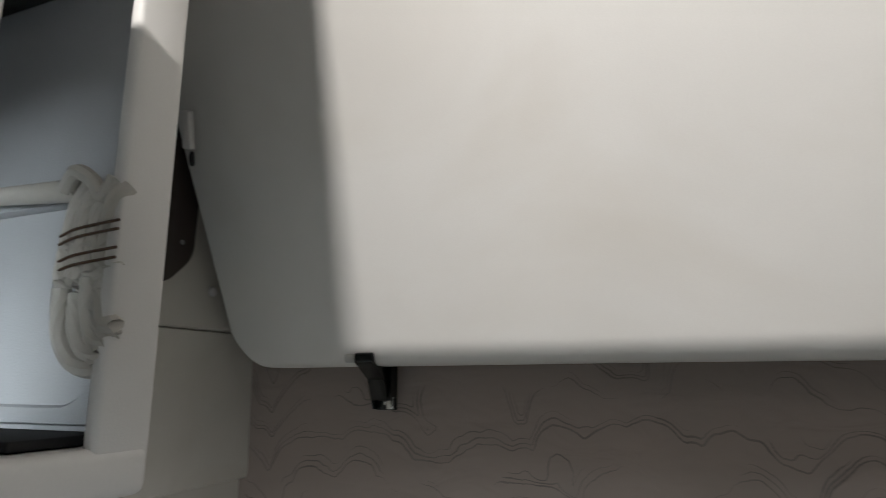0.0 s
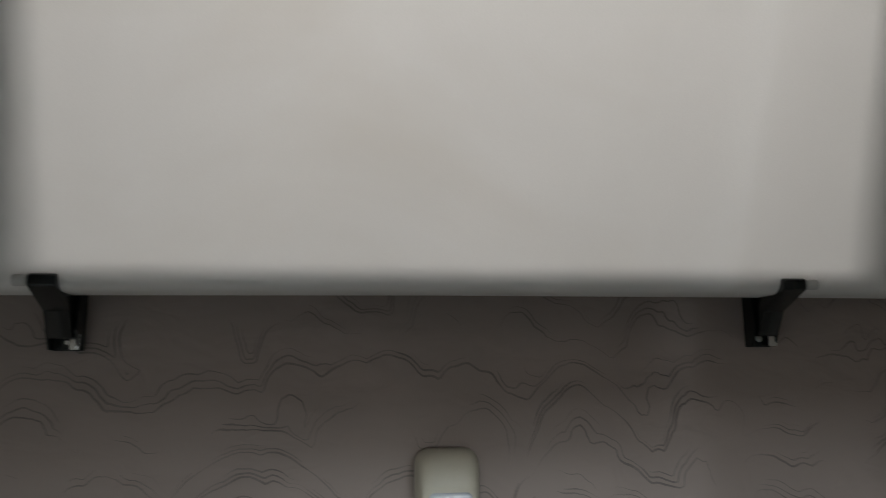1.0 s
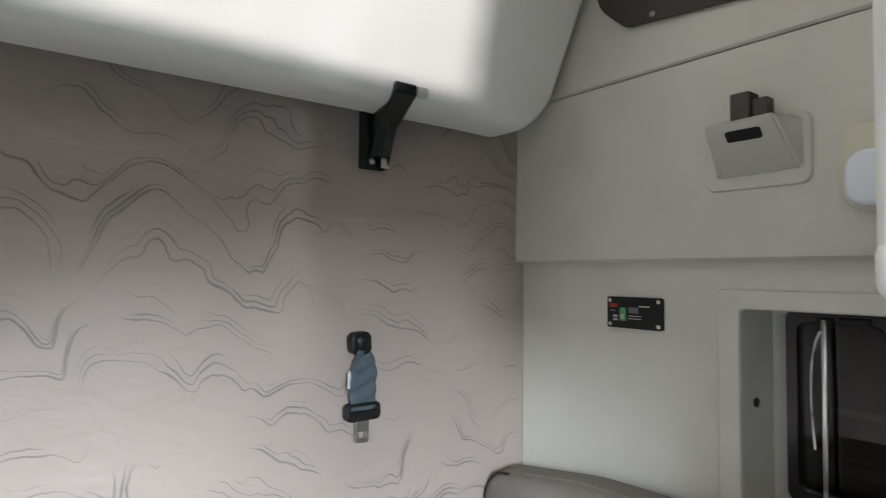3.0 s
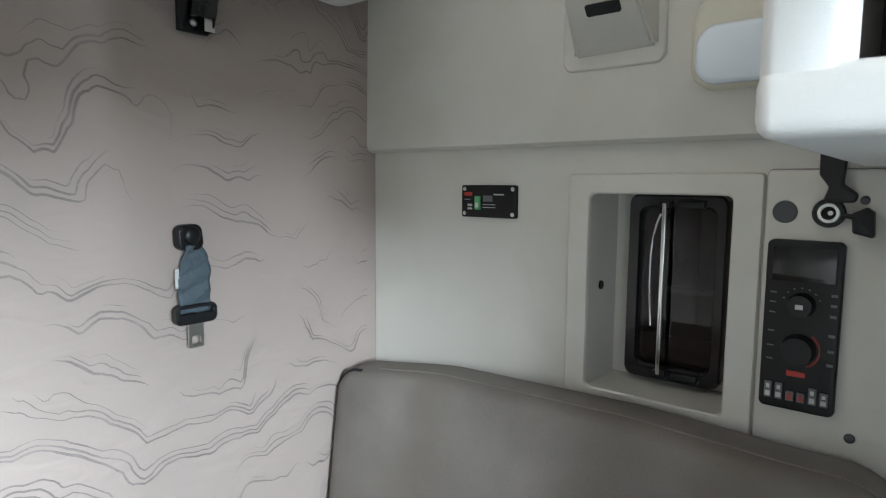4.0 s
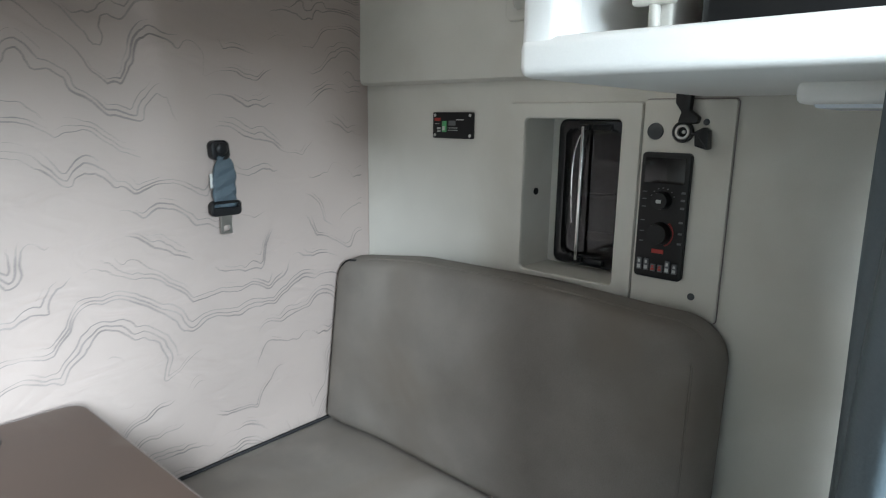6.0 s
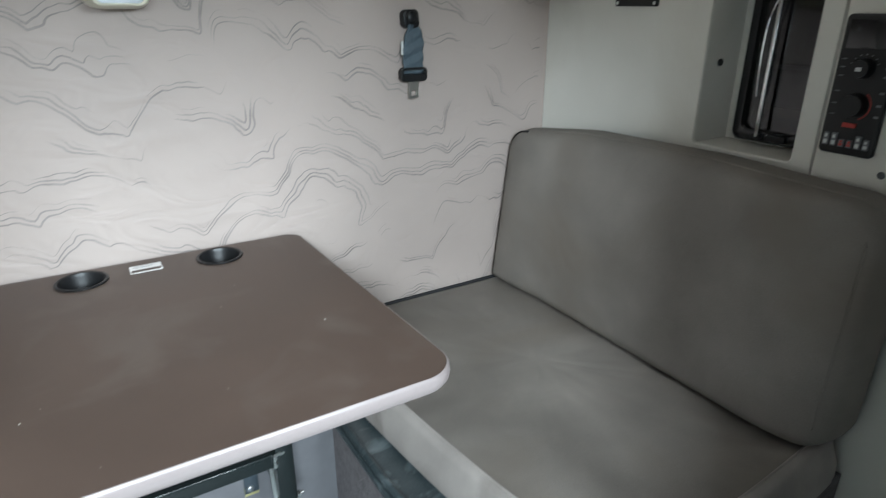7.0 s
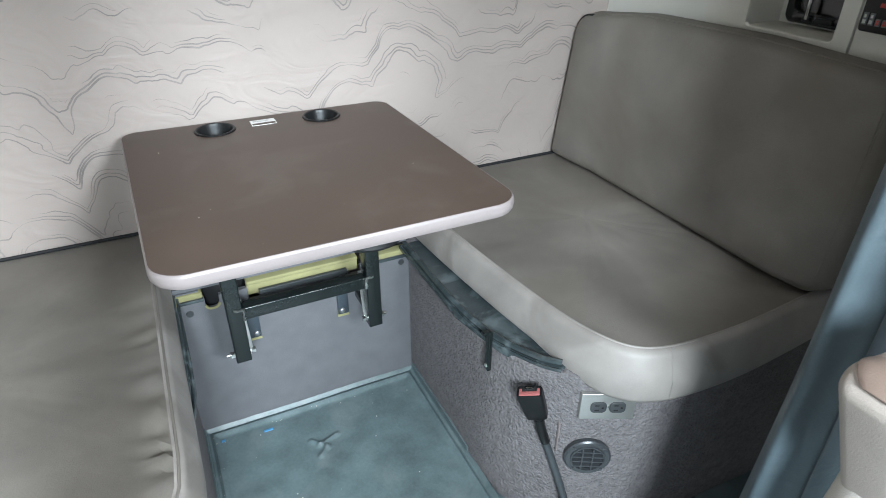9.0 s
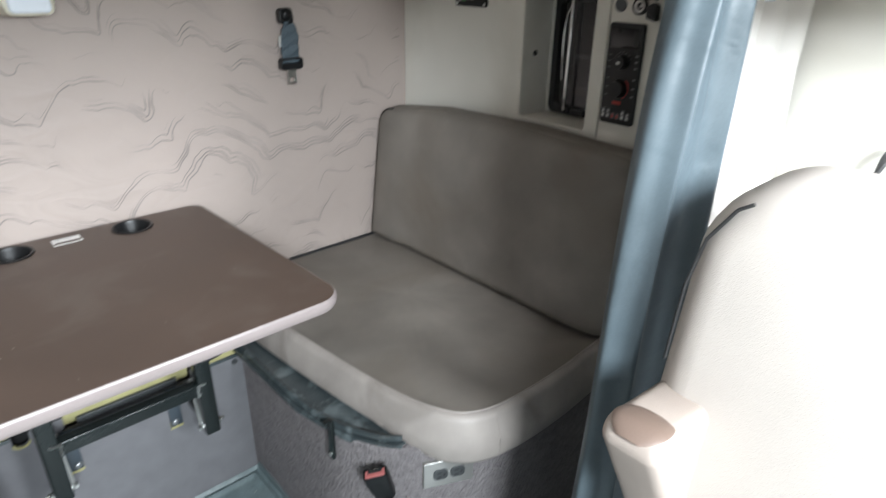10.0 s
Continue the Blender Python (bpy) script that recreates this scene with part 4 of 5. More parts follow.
part("lens", slab(bmesh.new(), rect(-0.024, 0.051, 1.274, 1.330, 0.011), 1.092, 1.110, "y", 0.006, 0.0), "lens", lamp, "frosted bluish white lens")

lamp.location.x += 0.006

# ---- hanging seat belt tongue on the rear wall ----
belt = thing("seat_belt", (0.614, 1.195, 1.25), "slate-grey seat belt stub with steel tongue bolted to the wall", "seat belt")
part("anchor", slab(bmesh.new(), [(p.x, p.y) for p in round_corners([(0.608, 1.222), (0.606, 1.262), (0.646, 1.264), (0.650, 1.222)], 0.012, 5)], 1.176, 1.1955, "y", 0.003, 0.0), "blackplastic", belt)
part("bolt", dome(bmesh.new(), (0.628, 1.176, 1.246), (0, -1, 0), 0.014, 0.008, 16), "blackplastic", belt, "round black bolt head")
bm = bmesh.new()
surface(bm, lambda u, v: (0.632 - 0.003 * min(1, v * 3) + (u - 0.5) * (0.026 + 0.026 * min(1, v * 3.2)) + 0.0015 * math.sin(v * 8), 1.181 - 0.007 * math.sin(math.pi * v) - 0.0028 * math.sin(v * 24 + u * 5) * (1 - 0.4 * v), 1.230 - 0.108 * v), 10, 24)
w = part("webbing", bm, "belt", belt, "slate-blue woven webbing")
mod = w.modifiers.new("thick", "SOLIDIFY")
mod.thickness = 0.004
bm = bmesh.new()
for k in range(7):
    tube(bm, [(0.612 + 0.006 * k, 1.1735, 1.185 - 0.012 * (k % 2)), (0.618 + 0.006 * k, 1.1735, 1.172 + 0.012 * (k % 2))], 0.0008, 5)
part("stitching", bm, "trim", belt)
part("tag", boxes((0.597, 0.603, 1.172, 1.1735, 1.165, 1.195)), "whiteprint", belt, "white label tag", smooth=False)
bm = bmesh.new()
frame_plate(bm, rect(0.596, 0.666, 1.104, 1.136, 0.010), rect(0.604, 0.658, 1.121, 1.130, 0.003), 1.186, 1.170, "y", 0.003)
part("tongue_cover", bm, "blackplastic", belt, "black plastic tongue cover")
bm = bmesh.new()
frame_plate(bm, rect(0.618, 0.644, 1.064, 1.106, 0.004), rect(0.624, 0.638, 1.070, 1.083, 0.002), 1.180, 1.177, "y", 0.0006)
part("tongue", bm, "zinc", belt, "steel latch tongue")

belt.location.x -= 0.008

# ---- small black switch panel on the side wall ----
sw = thing("heater_switch_panel", (1.046, 0.90, 1.30), "small black switch panel screwed to the side wall", "control panel")
part("plate", slab(bmesh.new(), rect(0.841, 0.961, 1.270, 1.329, 0.004), 1.040, 1.0478, "x", 0.0015, 0.0), "blackplastic", sw)
for y in (0.848, 0.954):
    for z in (1.277, 1.322):
        part("screw", dome(bmesh.new(), (1.040, y, z), (-1, 0, 0), 0.0038, 0.0015), "zinc", sw, "small screw")
part("rocker", boxes((1.0355, 1.0405, 0.916, 0.929, 1.284, 1.309), r=0.002), "greenprint", sw, "small grey-green rocker switch")
part("rocker_mark", boxes((1.0348, 1.0354, 0.919, 0.926, 1.288, 1.297)), "whiteprint", sw, smooth=False)
part("display", boxes((1.0388, 1.0399, 0.890, 0.911, 1.299, 1.310)), "greyprint", sw, smooth=False)
part("red_mark", boxes((1.0388, 1.0399, 0.936, 0.954, 1.309, 1.316)), "redprint", sw, "red logo bar", smooth=False)
for y0, y1, z0, z1 in ((0.866, 0.888, 1.311, 1.3135), (0.884, 0.912, 1.293, 1.2942), (0.884, 0.912, 1.288, 1.2892), (0.936, 0.946, 1.290, 1.2945), (0.936, 0.946, 1.284, 1.2875), (0.941, 0.953, 1.302, 1.3032)):
    part("print", boxes((1.0388, 1.0399, y0, y1, z0, z1)), "whiteprint", sw, smooth=False)

# ---- niche with a dark framed window ----
niche = thing("wall_niche", (1.05, 0.595, 1.16), "cream moulded wall niche with a raised frame", "wall niche")
part("frame", frame_plate(bmesh.new(), rect(0.447, 0.738, 0.966, 1.349, 0.006, 8), rect(0.486, 0.701, 1.000, 1.317, 0.010, 8), 1.048, 1.040, "x", 0.003), "cream", niche)
part("side_liner", boxes((1.044, 1.20, 0.478, 0.4855, 0.99, 1.327)), "cream", niche, smooth=False)
part("side_liner", boxes((1.044, 1.20, 0.7015, 0.709, 0.99, 1.327)), "cream", niche, smooth=False)
part("shelf", boxes((1.044, 1.20, 0.4855, 0.7015, 0.99, 0.9995)), "cream", niche, smooth=False)
part("roof_liner", boxes((1.044, 1.20, 0.4855, 0.7015, 1.3175, 1.327)), "cream", niche, smooth=False)
part("back_plate", boxes((1.155, 1.175, 0.4855, 0.7015, 0.9995, 1.3175)), "cream", niche, smooth=False)
part("screw", cyl(bmesh.new(), (1.092, 0.7012, 1.162), (1.092, 0.6985, 1.162), 0.0075, seg=16), "blackplastic", niche, "dark screw plug")
cab = thing("microwave_door", (1.12, 0.58, 1.16), "black glossy framed glass door with a chrome bar in the niche", "glass door")
part("frame", frame_plate(bmesh.new(), rect(0.512, 0.668, 1.008, 1.3165, 0.016, 8), rect(0.528, 0.648, 1.032, 1.294, 0.016, 8), 1.154, 1.122, "x", 0.004), "gloss", cab, "black glossy frame")
part("pane", boxes((1.134, 1.138, 0.524, 0.652, 1.028, 1.298)), "tint", cab, "smoked glass pane", smooth=False)
part("backing", boxes((1.1525, 1.1545, 0.516, 0.664, 1.012, 1.312)), "matt", cab, smooth=False)
part("chrome_bar", boxes((1.110, 1.118, 0.602, 0.609, 1.020, 1.303), r=0.002), "chrome", cab, "upright chrome bar")
for z in (1.016, 1.296):
    part("bar_foot", boxes((1.112, 1.124, 0.597, 0.616, z, z + 0.010), r=0.002), "blackplastic", cab)
    part("hinge", boxes((1.114, 1.124, 0.545, 0.585, z - 0.001, z + 0.011), r=0.002), "blackplastic", cab)
part("curved_trim", tube(bmesh.new(), smooth_line([(1.116, 0.612, 1.285), (1.112, 0.619, 1.26), (1.111, 0.6235, 1.22), (1.112, 0.624, 1.16), (1.116, 0.622, 1.10)], 6), 0.0018, 8), "chrome", cab, "thin curved chrome trim")
part("inner_shelf", boxes((1.140, 1.152, 0.532, 0.606, 1.155, 1.163)), "greyprint", cab, smooth=False)
# Brown strip painted in for a faint glow low behind the glass.
part("glow_strip", boxes((1.141, 1.152, 0.53, 0.60, 1.062, 1.080)), "brown", cab, smooth=False)

# ---- control panel in the side wall ----
pan = thing("control_panel", (1.045, 0.37, 1.16), "cream screwed panel with black heater controls and sockets", "control panel")
part("plate", slab(bmesh.new(), rect(0.287, 0.444, 0.968, 1.352, 0.006), 1.0405, 1.0478, "x", 0.002, 0.0), "cream", pan)
part("gasket", slab(bmesh.new(), rect(0.2852, 0.4452, 0.9662, 1.3538, 0.008), 1.0462, 1.0476, "x"), "edge", pan, "grey seam round the plate", smooth=False)
ctl = part("control_unit", slab(bmesh.new(), rect(0.349, 0.437, 1.034, 1.261, 0.008), 1.030, 1.0402, "x", 0.003, 0.0), "blackplastic", pan, "black heater and radio control unit")
part("screen", boxes((1.0288, 1.0299, 0.357, 0.429, 1.207, 1.252), r=0.0004), "gloss", ctl, "dark display window")


for z, r in ((1.177, 0.0165), (1.118, 0.0205)):
    part("knob", cyl(bmesh.new(), (1.0300, 0.393, z), (1.012, 0.393, z), r, r * 0.86, seg=28), "blackplastic", ctl, "round black knob")
part("knob_mark", boxes((1.0112, 1.0119, 0.3885, 0.3975, 1.1735, 1.1795)), "whiteprint", ctl, smooth=False)
bm = bmesh.new()
for k in range(18):
    a = radians(-62 + 6.6 * k)
    q = Matrix.Translation((1.0294, 0.393 - 0.0240 * math.cos(a), 1.118 + 0.0240 * math.sin(a))) @ Euler((a, 0, 0)).to_matrix().to_4x4()
    bmesh.ops.create_cube(bm, size=1, matrix=q @ Matrix.Diagonal((0.0008, 0.0014, 0.0032, 1)))
part("red_arc", bm, "redprint", ctl, "red temperature arc", smooth=False)
for z in (1.19, 1.177, 1.163, 1.138, 1.118, 1.10):
    part("print", boxes((1.0288, 1.0299, 0.4225, 0.430, z, z + 0.0016)), "greyprint", ctl, smooth=False)
    part("print", boxes((1.0288, 1.0299, 0.3535, 0.3605, z + 0.001, z + 0.0045)), "greyprint", ctl, smooth=False)
for k in range(7):
    a = radians(20 + 23 * k)
    part("print", boxes((1.0288, 1.0299, 0.393 + 0.022 * math.cos(a) - 0.0012, 0.393 + 0.022 * math.cos(a) + 0.0012, 1.177 + 0.022 * math.sin(a) - 0.0009, 1.177 + 0.022 * math.sin(a) + 0.0009)), "greyprint", ctl, smooth=False)
part("red_button", boxes((1.0275, 1.0299, 0.383, 0.405, 1.081, 1.0885), r=0.0006), "redprint", ctl, "red button")
for i, y in enumerate((0.4255, 0.4125, 0.3995, 0.3865, 0.3735, 0.3605)):
    h = 0.022 if i in (0, 1, 4) else 0.013 if i < 4 else 0.018
    b = part("button", boxes((1.0265, 1.0299, y - 0.0045, y + 0.0045, 1.0475, 1.0475 + h), r=0.0008), "greyprint", ctl, "small grey key")
    part("button_print", boxes((1.0258, 1.0264, y - 0.003, y + 0.003, 1.0500, 1.0500 + h * 0.3), (1.0258, 1.0264, y - 0.002, y + 0.002, 1.0475 + h * 0.6, 1.0475 + h * 0.85)), "redprint" if i in (2, 3) else "whiteprint", ctl, smooth=False)
part("blank_cap", cyl(bmesh.new(), (1.0402, 0.421, 1.297), (1.0375, 0.421, 1.297), 0.0150, 0.0140, seg=28), "vent", pan, "dark grey round cap")
part("socket_ring", ring(bmesh.new(), (1.037, 0.371, 1.297), (-1, 0, 0), 0.0185, 0.0135, 0.008), "blackplastic", pan, "black socket ring")
part("socket_sleeve", ring(bmesh.new(), (1.036, 0.371, 1.297), (-1, 0, 0), 0.0135, 0.0085, 0.007), "zinc", pan, "bright metal socket sleeve")
part("socket_core", cyl(bmesh.new(), (1.0402, 0.371, 1.297), (1.039, 0.371, 1.297), 0.009, seg=16), "matt", pan)
part("socket_pin", cyl(bmesh.new(), (1.039, 0.369, 1.297), (1.034, 0.369, 1.297), 0.003, seg=10), "zinc", pan)
part("cap_strap", tube(bmesh.new(), [(1.035, 0.356, 1.295), (1.031, 0.348, 1.294), (1.030, 0.338, 1.291)], 0.003, 8), "blackplastic", pan)
part("cap", slab(bmesh.new(), [(p.x, p.y) for p in round_corners([(0.343, 1.274), (0.320, 1.268), (0.322, 1.300), (0.330, 1.306), (0.345, 1.298)], 0.003, 3)], 1.016, 1.036, "x", 0.003, 0.002, 2), "blackplastic", pan, "black rubber socket cap")
part("small_screw", dome(bmesh.new(), (1.0404, 0.334, 1.314), (-1, 0, 0), 0.0055, 0.002), "vent", pan)
part("lower_screw", dome(bmesh.new(), (1.0404, 0.331, 1.010), (-1, 0, 0), 0.0065, 0.002), "vent", pan)
plug = thing("hanging_plug", (1.02, 0.368, 1.35), "black rubber plug lead hanging below the cabinet", "plug")
part("lead", slab(bmesh.new(), [(p.x, p.y) for p in round_corners([(0.350, 1.43), (0.384, 1.43), (0.382, 1.345), (0.371, 1.330), (0.377, 1.310), (0.342, 1.311), (0.340, 1.322), (0.356, 1.334)], 0.005, 4)], 1.018, 1.034, "x", 0.004, 0.002, 2), "blackplastic", plug)

# ---- belt latch box, lamp and brown panel on the upper side wall ----
lb = thing("latch_box", (1.02, 0.66, 1.57), "cream belt guide housing with a dark slot and brown belt clip", "belt guide")
part("plate", slab(bmesh.new(), rect(0.582, 0.745, 1.520, 1.628, 0.016), 1.0195, 1.0305, "x", 0.004, 0.0), "cream", lb)
bm = bmesh.new()
near = [Vector(p) for p in ((0.957, 0.714, 1.616), (0.957, 0.608, 1.618), (1.012, 0.598, 1.546), (1.012, 0.716, 1.542))]
far = [Vector(p) for p in ((1.0188, 0.728, 1.617), (1.0188, 0.594, 1.619), (1.0188, 0.592, 1.544), (1.0188, 0.724, 1.540))]
a = [bm.verts.new(p) for p in near]
b = [bm.verts.new(p) for p in far]
bm.faces.new(a)
for i in range(4):
    bm.faces.new((a[i], a[(i + 1) % 4], b[(i + 1) % 4], b[i]))
bmesh.ops.bevel(bm, geom=list(bm.edges), offset=0.004, segments=2, affect="EDGES")
part("hood", bm, "cream", lb)
slot = slab(bmesh.new(), rect(0.631, 0.684, -0.009, 0.009, 0.004), -0.0004, 0.002, "x")
bmesh.ops.transform(slot, matrix=Matrix.Translation((0.972, 0, 1.595)) @ Euler((0, radians(-38), 0)).to_matrix().to_4x4(), verts=slot.verts)
part("slot", slot, "matt", lb, "dark slot")
part("clip", boxes((0.968, 1.000, 0.646, 0.676, 1.615, 1.660), (0.974, 0.996, 0.622, 0.645, 1.615, 1.648), r=0.003), "brownpanel", lb, "brown belt clip")
rl = thing("reading_lamp", (1.02, 0.50, 1.52), "cream side reading lamp with a bluish lens, off", "lamp")
part("housing", slab(bmesh.new(), rect(0.418, 0.540, 1.460, 1.580, 0.030), 0.995, 1.0305, "x", 0.012, 0.0, 4), "lampcream", rl)
part("lens", slab(bmesh.new(), rect(0.424, 0.530, 1.464, 1.540, 0.026), 0.982, 1.0, "x", 0.008, 0.0, 4), "lens", rl, "bluish frosted lens")
for s in (-1, 1):
    bp = thing("blanking_panel", (s * 1.03, 0.78, 1.95), "dark brown vinyl blanking panel fixed with screws", "blanking panel", "blanking panels")
    o2 = [(p.x, p.y) for p in round_corners([(0.985, 2.30), (0.972, 1.90), (0.905, 1.838), (0.60, 1.808), (0.30, 1.80), (0.30, 2.30)], [0.05, 0.07, 0.05, 0.02, 0.03, 0.03], 6)]
    x0, x1 = sorted((s * 1.024, s * 1.031))
    part("board", slab(bmesh.new(), o2, x0, x1, "x", 0.002, 0.002), "brownpanel", bp)
    for y, z in ((0.847, 1.846), (0.935, 1.93), (0.60, 1.83), (0.95, 2.12)):
        part("screw", dome(bmesh.new(), (s * 1.024, y, z), (-s, 0, 0), 0.0058, 0.0025), "dullzinc", bp, "dull grey screw")

stud = thing("lining_stud", (-1.03, 1.058, 1.832), "stud on the upper side lining, white in place of its highlight", "stud")
# White stands in for the bright highlight on a shiny stud.
part("head", dome(bmesh.new(), (-1.032, 1.046, 1.834), (1, 0, 0), 0.012, 0.009, 14), "label", stud)

lb.location.z -= 0.013

# ---- overhead cabinet on the right, open towards the aisle ----
def overhead_cabinet(side, xi, y1, zb, label, rail, wide, thick):
    c = thing("overhead_cabinet", (side * (xi + 0.25), 0.0, zb), label, "cabinet", "overhead cabinets")
    xo = 1.027

    def sb(x0, x1, *rest):
        a, b = sorted((side * x0, side * x1))
        return (a, b, *rest)

    part("bottom", boxes(sb(xi, xo, -0.45, y1, zb, zb + rail), r=0.011), "white", c)
    part("post", boxes(sb(xi + 0.002, xi + thick, y1 - wide, y1 - 0.001, zb + rail * 0.6, zb + 1.0), r=min(0.010, thick * 0.3)), "white", c)
    part("back_side", boxes(sb(xi + thick - 0.004, xo, y1 - 0.022, y1 - 0.006, zb + rail * 0.7, zb + 1.0)), "greyshelf" if side < 0 else "white", c, smooth=False)
    part("front_post", boxes(sb(xi + 0.002, xi + 0.05, -0.448, -0.40, zb + rail * 0.6, zb + 1.0), r=0.010), "white", c)
    part("top_rail", boxes(sb(xi + 0.001, xo, -0.45, y1, zb + 1.0, zb + 1.06), r=0.01), "white", c)
    front = [sb(xi + 0.05, xo, -0.442, -0.426, zb + rail * 0.7, zb + 1.0)]
    if side < 0:
        # Unseen opening towards the windshield, added to let its light onto the shelf.
        front = [sb(xi + 0.05, 0.60, -0.442, -0.426, zb + rail * 0.7, zb + 1.0), sb(0.60, 0.71, -0.442, -0.426, zb + rail * 0.7, 1.60), sb(0.60, 0.71, -0.442, -0.426, 1.80, zb + 1.0), sb(0.71, xo, -0.442, -0.426, zb + rail * 0.7, zb + 1.0)]
    part("front_side", boxes(*front), "greyshelf" if side < 0 else "white", c, smooth=False)
    part("lining", boxes(sb(xo - 0.10, xo - 0.09, -0.425, y1 - 0.023, zb + rail, zb + 1.0)), "greyshelf" if side < 0 else "brownpanel", c, "grey lining board" if side < 0 else "dark brown lining board", smooth=False)
    return c


cr = overhead_cabinet(1, 0.503, 0.345, 1.355, "off-white open overhead cabinet above the bench end", 0.040, 0.044, 0.055)
part("divider", boxes((0.62, 0.92, 0.235, 0.262, 1.386, 1.97), r=0.004), "cream", cr)
part("dark_bin", boxes((0.60, 0.92, -0.20, 0.20, 1.387, 1.60), r=0.01), "blackplastic", cr)
hook = thing("coat_hook", (0.61, 0.25, 1.42), "cream coat hook on the cabinet divider", "hook")
part("stem", tube(bmesh.new(), smooth_line([(0.612, 0.248, 1.395), (0.606, 0.248, 1.43), (0.600, 0.248, 1.46)], 5), 0.006, 10), "cream", hook)
part("wings", boxes((0.598, 0.612, 0.225, 0.271, 1.43, 1.445), r=0.004), "cream", hook)
cl = overhead_cabinet(-1, 0.460, 0.372, 1.530, "off-white open overhead cabinet with grey lined shelf", 0.045, 0.060, 0.018)
# Unseen panel, added to keep the hatch lamp's light out of the cabinet.
part("side_light_blocker", boxes((-0.4635, -0.4615, -0.399, 0.19, 1.578, 2.529)), "white", cl, smooth=False)
bm = frame_plate(bmesh.new(), rect(-0.930, -0.485, 1.590, 1.832, 0.004, 8), rect(-0.900, -0.507, 1.608, 1.806, 0.045, 8), 0.3500, 0.3380, "y", 0.004)
part("recess_frame", bm, "greyshelf", cl, "grey moulded recess frame")
# Black board painted in for the shade high inside the cabinet.
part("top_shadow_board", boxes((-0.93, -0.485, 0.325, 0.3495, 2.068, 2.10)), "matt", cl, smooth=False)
part("dark_tray", boxes((-0.92, -0.485, 0.255, 0.3490, 1.5755, 1.5850), r=0.003), "matt", cl)
ul = thing("cabinet_lamp", (0.78, 0.06, 1.35), "white rectangular lamp under the overhead cabinet, off", "lamp")
part("housing", boxes((0.70, 0.86, -0.02, 0.13, 1.333, 1.3575), r=0.008), "white", ul)
part("lens", boxes((0.715, 0.845, -0.005, 0.115, 1.329, 1.340), r=0.004), "lens", ul)

# ---- cable bundle in the left cabinet ----
cb_ = thing("cable_bundle", (-0.62, 0.28, 1.80), "bundle of white leads with ties hanging in the open cabinet", "cable bundle")
part("rod", tube(bmesh.new(), [(-0.86, 0.322, 1.838), (-0.70, 0.322, 1.828), (-0.572, 0.322, 1.820)], [0.0085, 0.0095, 0.0120], 12), "cord", cb_)
for k, (dx, dz) in enumerate(((0.0, 0.0), (0.019, 0.010), (0.036, 0.004), (0.052, 0.014), (0.012, 0.050), (0.034, 0.060))):
    low = 1.650 + 0.012 * k if k < 4 else 1.700 + 0.008 * k
    part("lead", tube(bmesh.new(), smooth_line([(-0.560 + dx, 0.322, 1.822 - dz * 0.4), (-0.568 + dx, 0.318 - 0.003 * (k % 2), 1.800), (-0.576 + dx, 0.319, 1.765), (-0.574 + dx, 0.316 + 0.004 * (k % 2), 1.730), (-0.570 + dx * 0.9, 0.318, low + 0.030), (-0.548 + dx * 0.6, 0.318, low + 0.004), (-0.520 + dx * 0.3, 0.319, low), (-0.532, 0.320, low + 0.018)], 6), 0.0086 if k < 4 else 0.0070, 8), "cord", cb_)
part("knot", tube(bmesh.new(), smooth_line([(-0.580, 0.312, 1.818), (-0.560, 0.306, 1.832), (-0.540, 0.308, 1.822), (-0.528, 0.312, 1.806), (-0.515, 0.312, 1.822)], 6), 0.0075, 8), "cord", cb_)
for z in (1.742, 1.751, 1.768, 1.776):
    part("tie", tube(bmesh.new(), smooth_line([(-0.578, 0.311, z - 0.004), (-0.550, 0.3065, z), (-0.500, 0.3085, z + 0.004)], 5), 0.0014, 6), "tiebrown", cb_, "thin brown cable tie")

cb_.location.x += 0.043
cb_.location.z -= 0.008

# ---- outlet, vent, buckle and strap clip on the bench front ----
def bench_pose(s, z):
    """A frame on the rounded face of the bench: x along the face, z up, -y outwards."""
    pts = smooth_line([(x, y, 0) for x, y in BENCH], 12)
    i = min(range(1, len(pts) - 1), key=lambda j: abs(pts[j].x - s))
    d = (pts[i + 1] - pts[i - 1]).normalized()
    m = Matrix((( d.x, -d.y, 0, s), (d.y, d.x, 0, pts[i].y), (0, 0, 1, z), (0, 0, 0, 1)))
    return m


def put(ob, m):
    ob.matrix_world = m
    bpy.context.view_layer.update()


ot = thing("power_outlet", (0, 0, 0), "grey duplex power outlet in a steel plate", "outlet")
part("plate", slab(bmesh.new(), rect(-0.057, 0.057, -0.035, 0.035, 0.004), -0.0075, 0.004, "y", 0.0025, 0.0), "steelplate", ot)
for x in (-0.0195, 0.0195):
    f = part("receptacle", slab(bmesh.new(), rect(x - 0.0165, x + 0.0165, -0.014, 0.014, 0.010), -0.0105, -0.0070, "y", 0.001, 0.0), "outlet", ot, "dark grey receptacle")
    part("slot", boxes((x - 0.008, x + 0.001, -0.0112, -0.0104, 0.005, 0.0075), (x - 0.008, x + 0.001, -0.0112, -0.0104, -0.0075, -0.005), (x + 0.006, x + 0.010, -0.0112, -0.0104, -0.002, 0.002)), "matt", f, smooth=False)
part("screw", dome(bmesh.new(), (0, -0.0075, 0), (0, -1, 0), 0.004, 0.0015), "zinc", ot)
put(ot, bench_pose(0.452, 0.366))

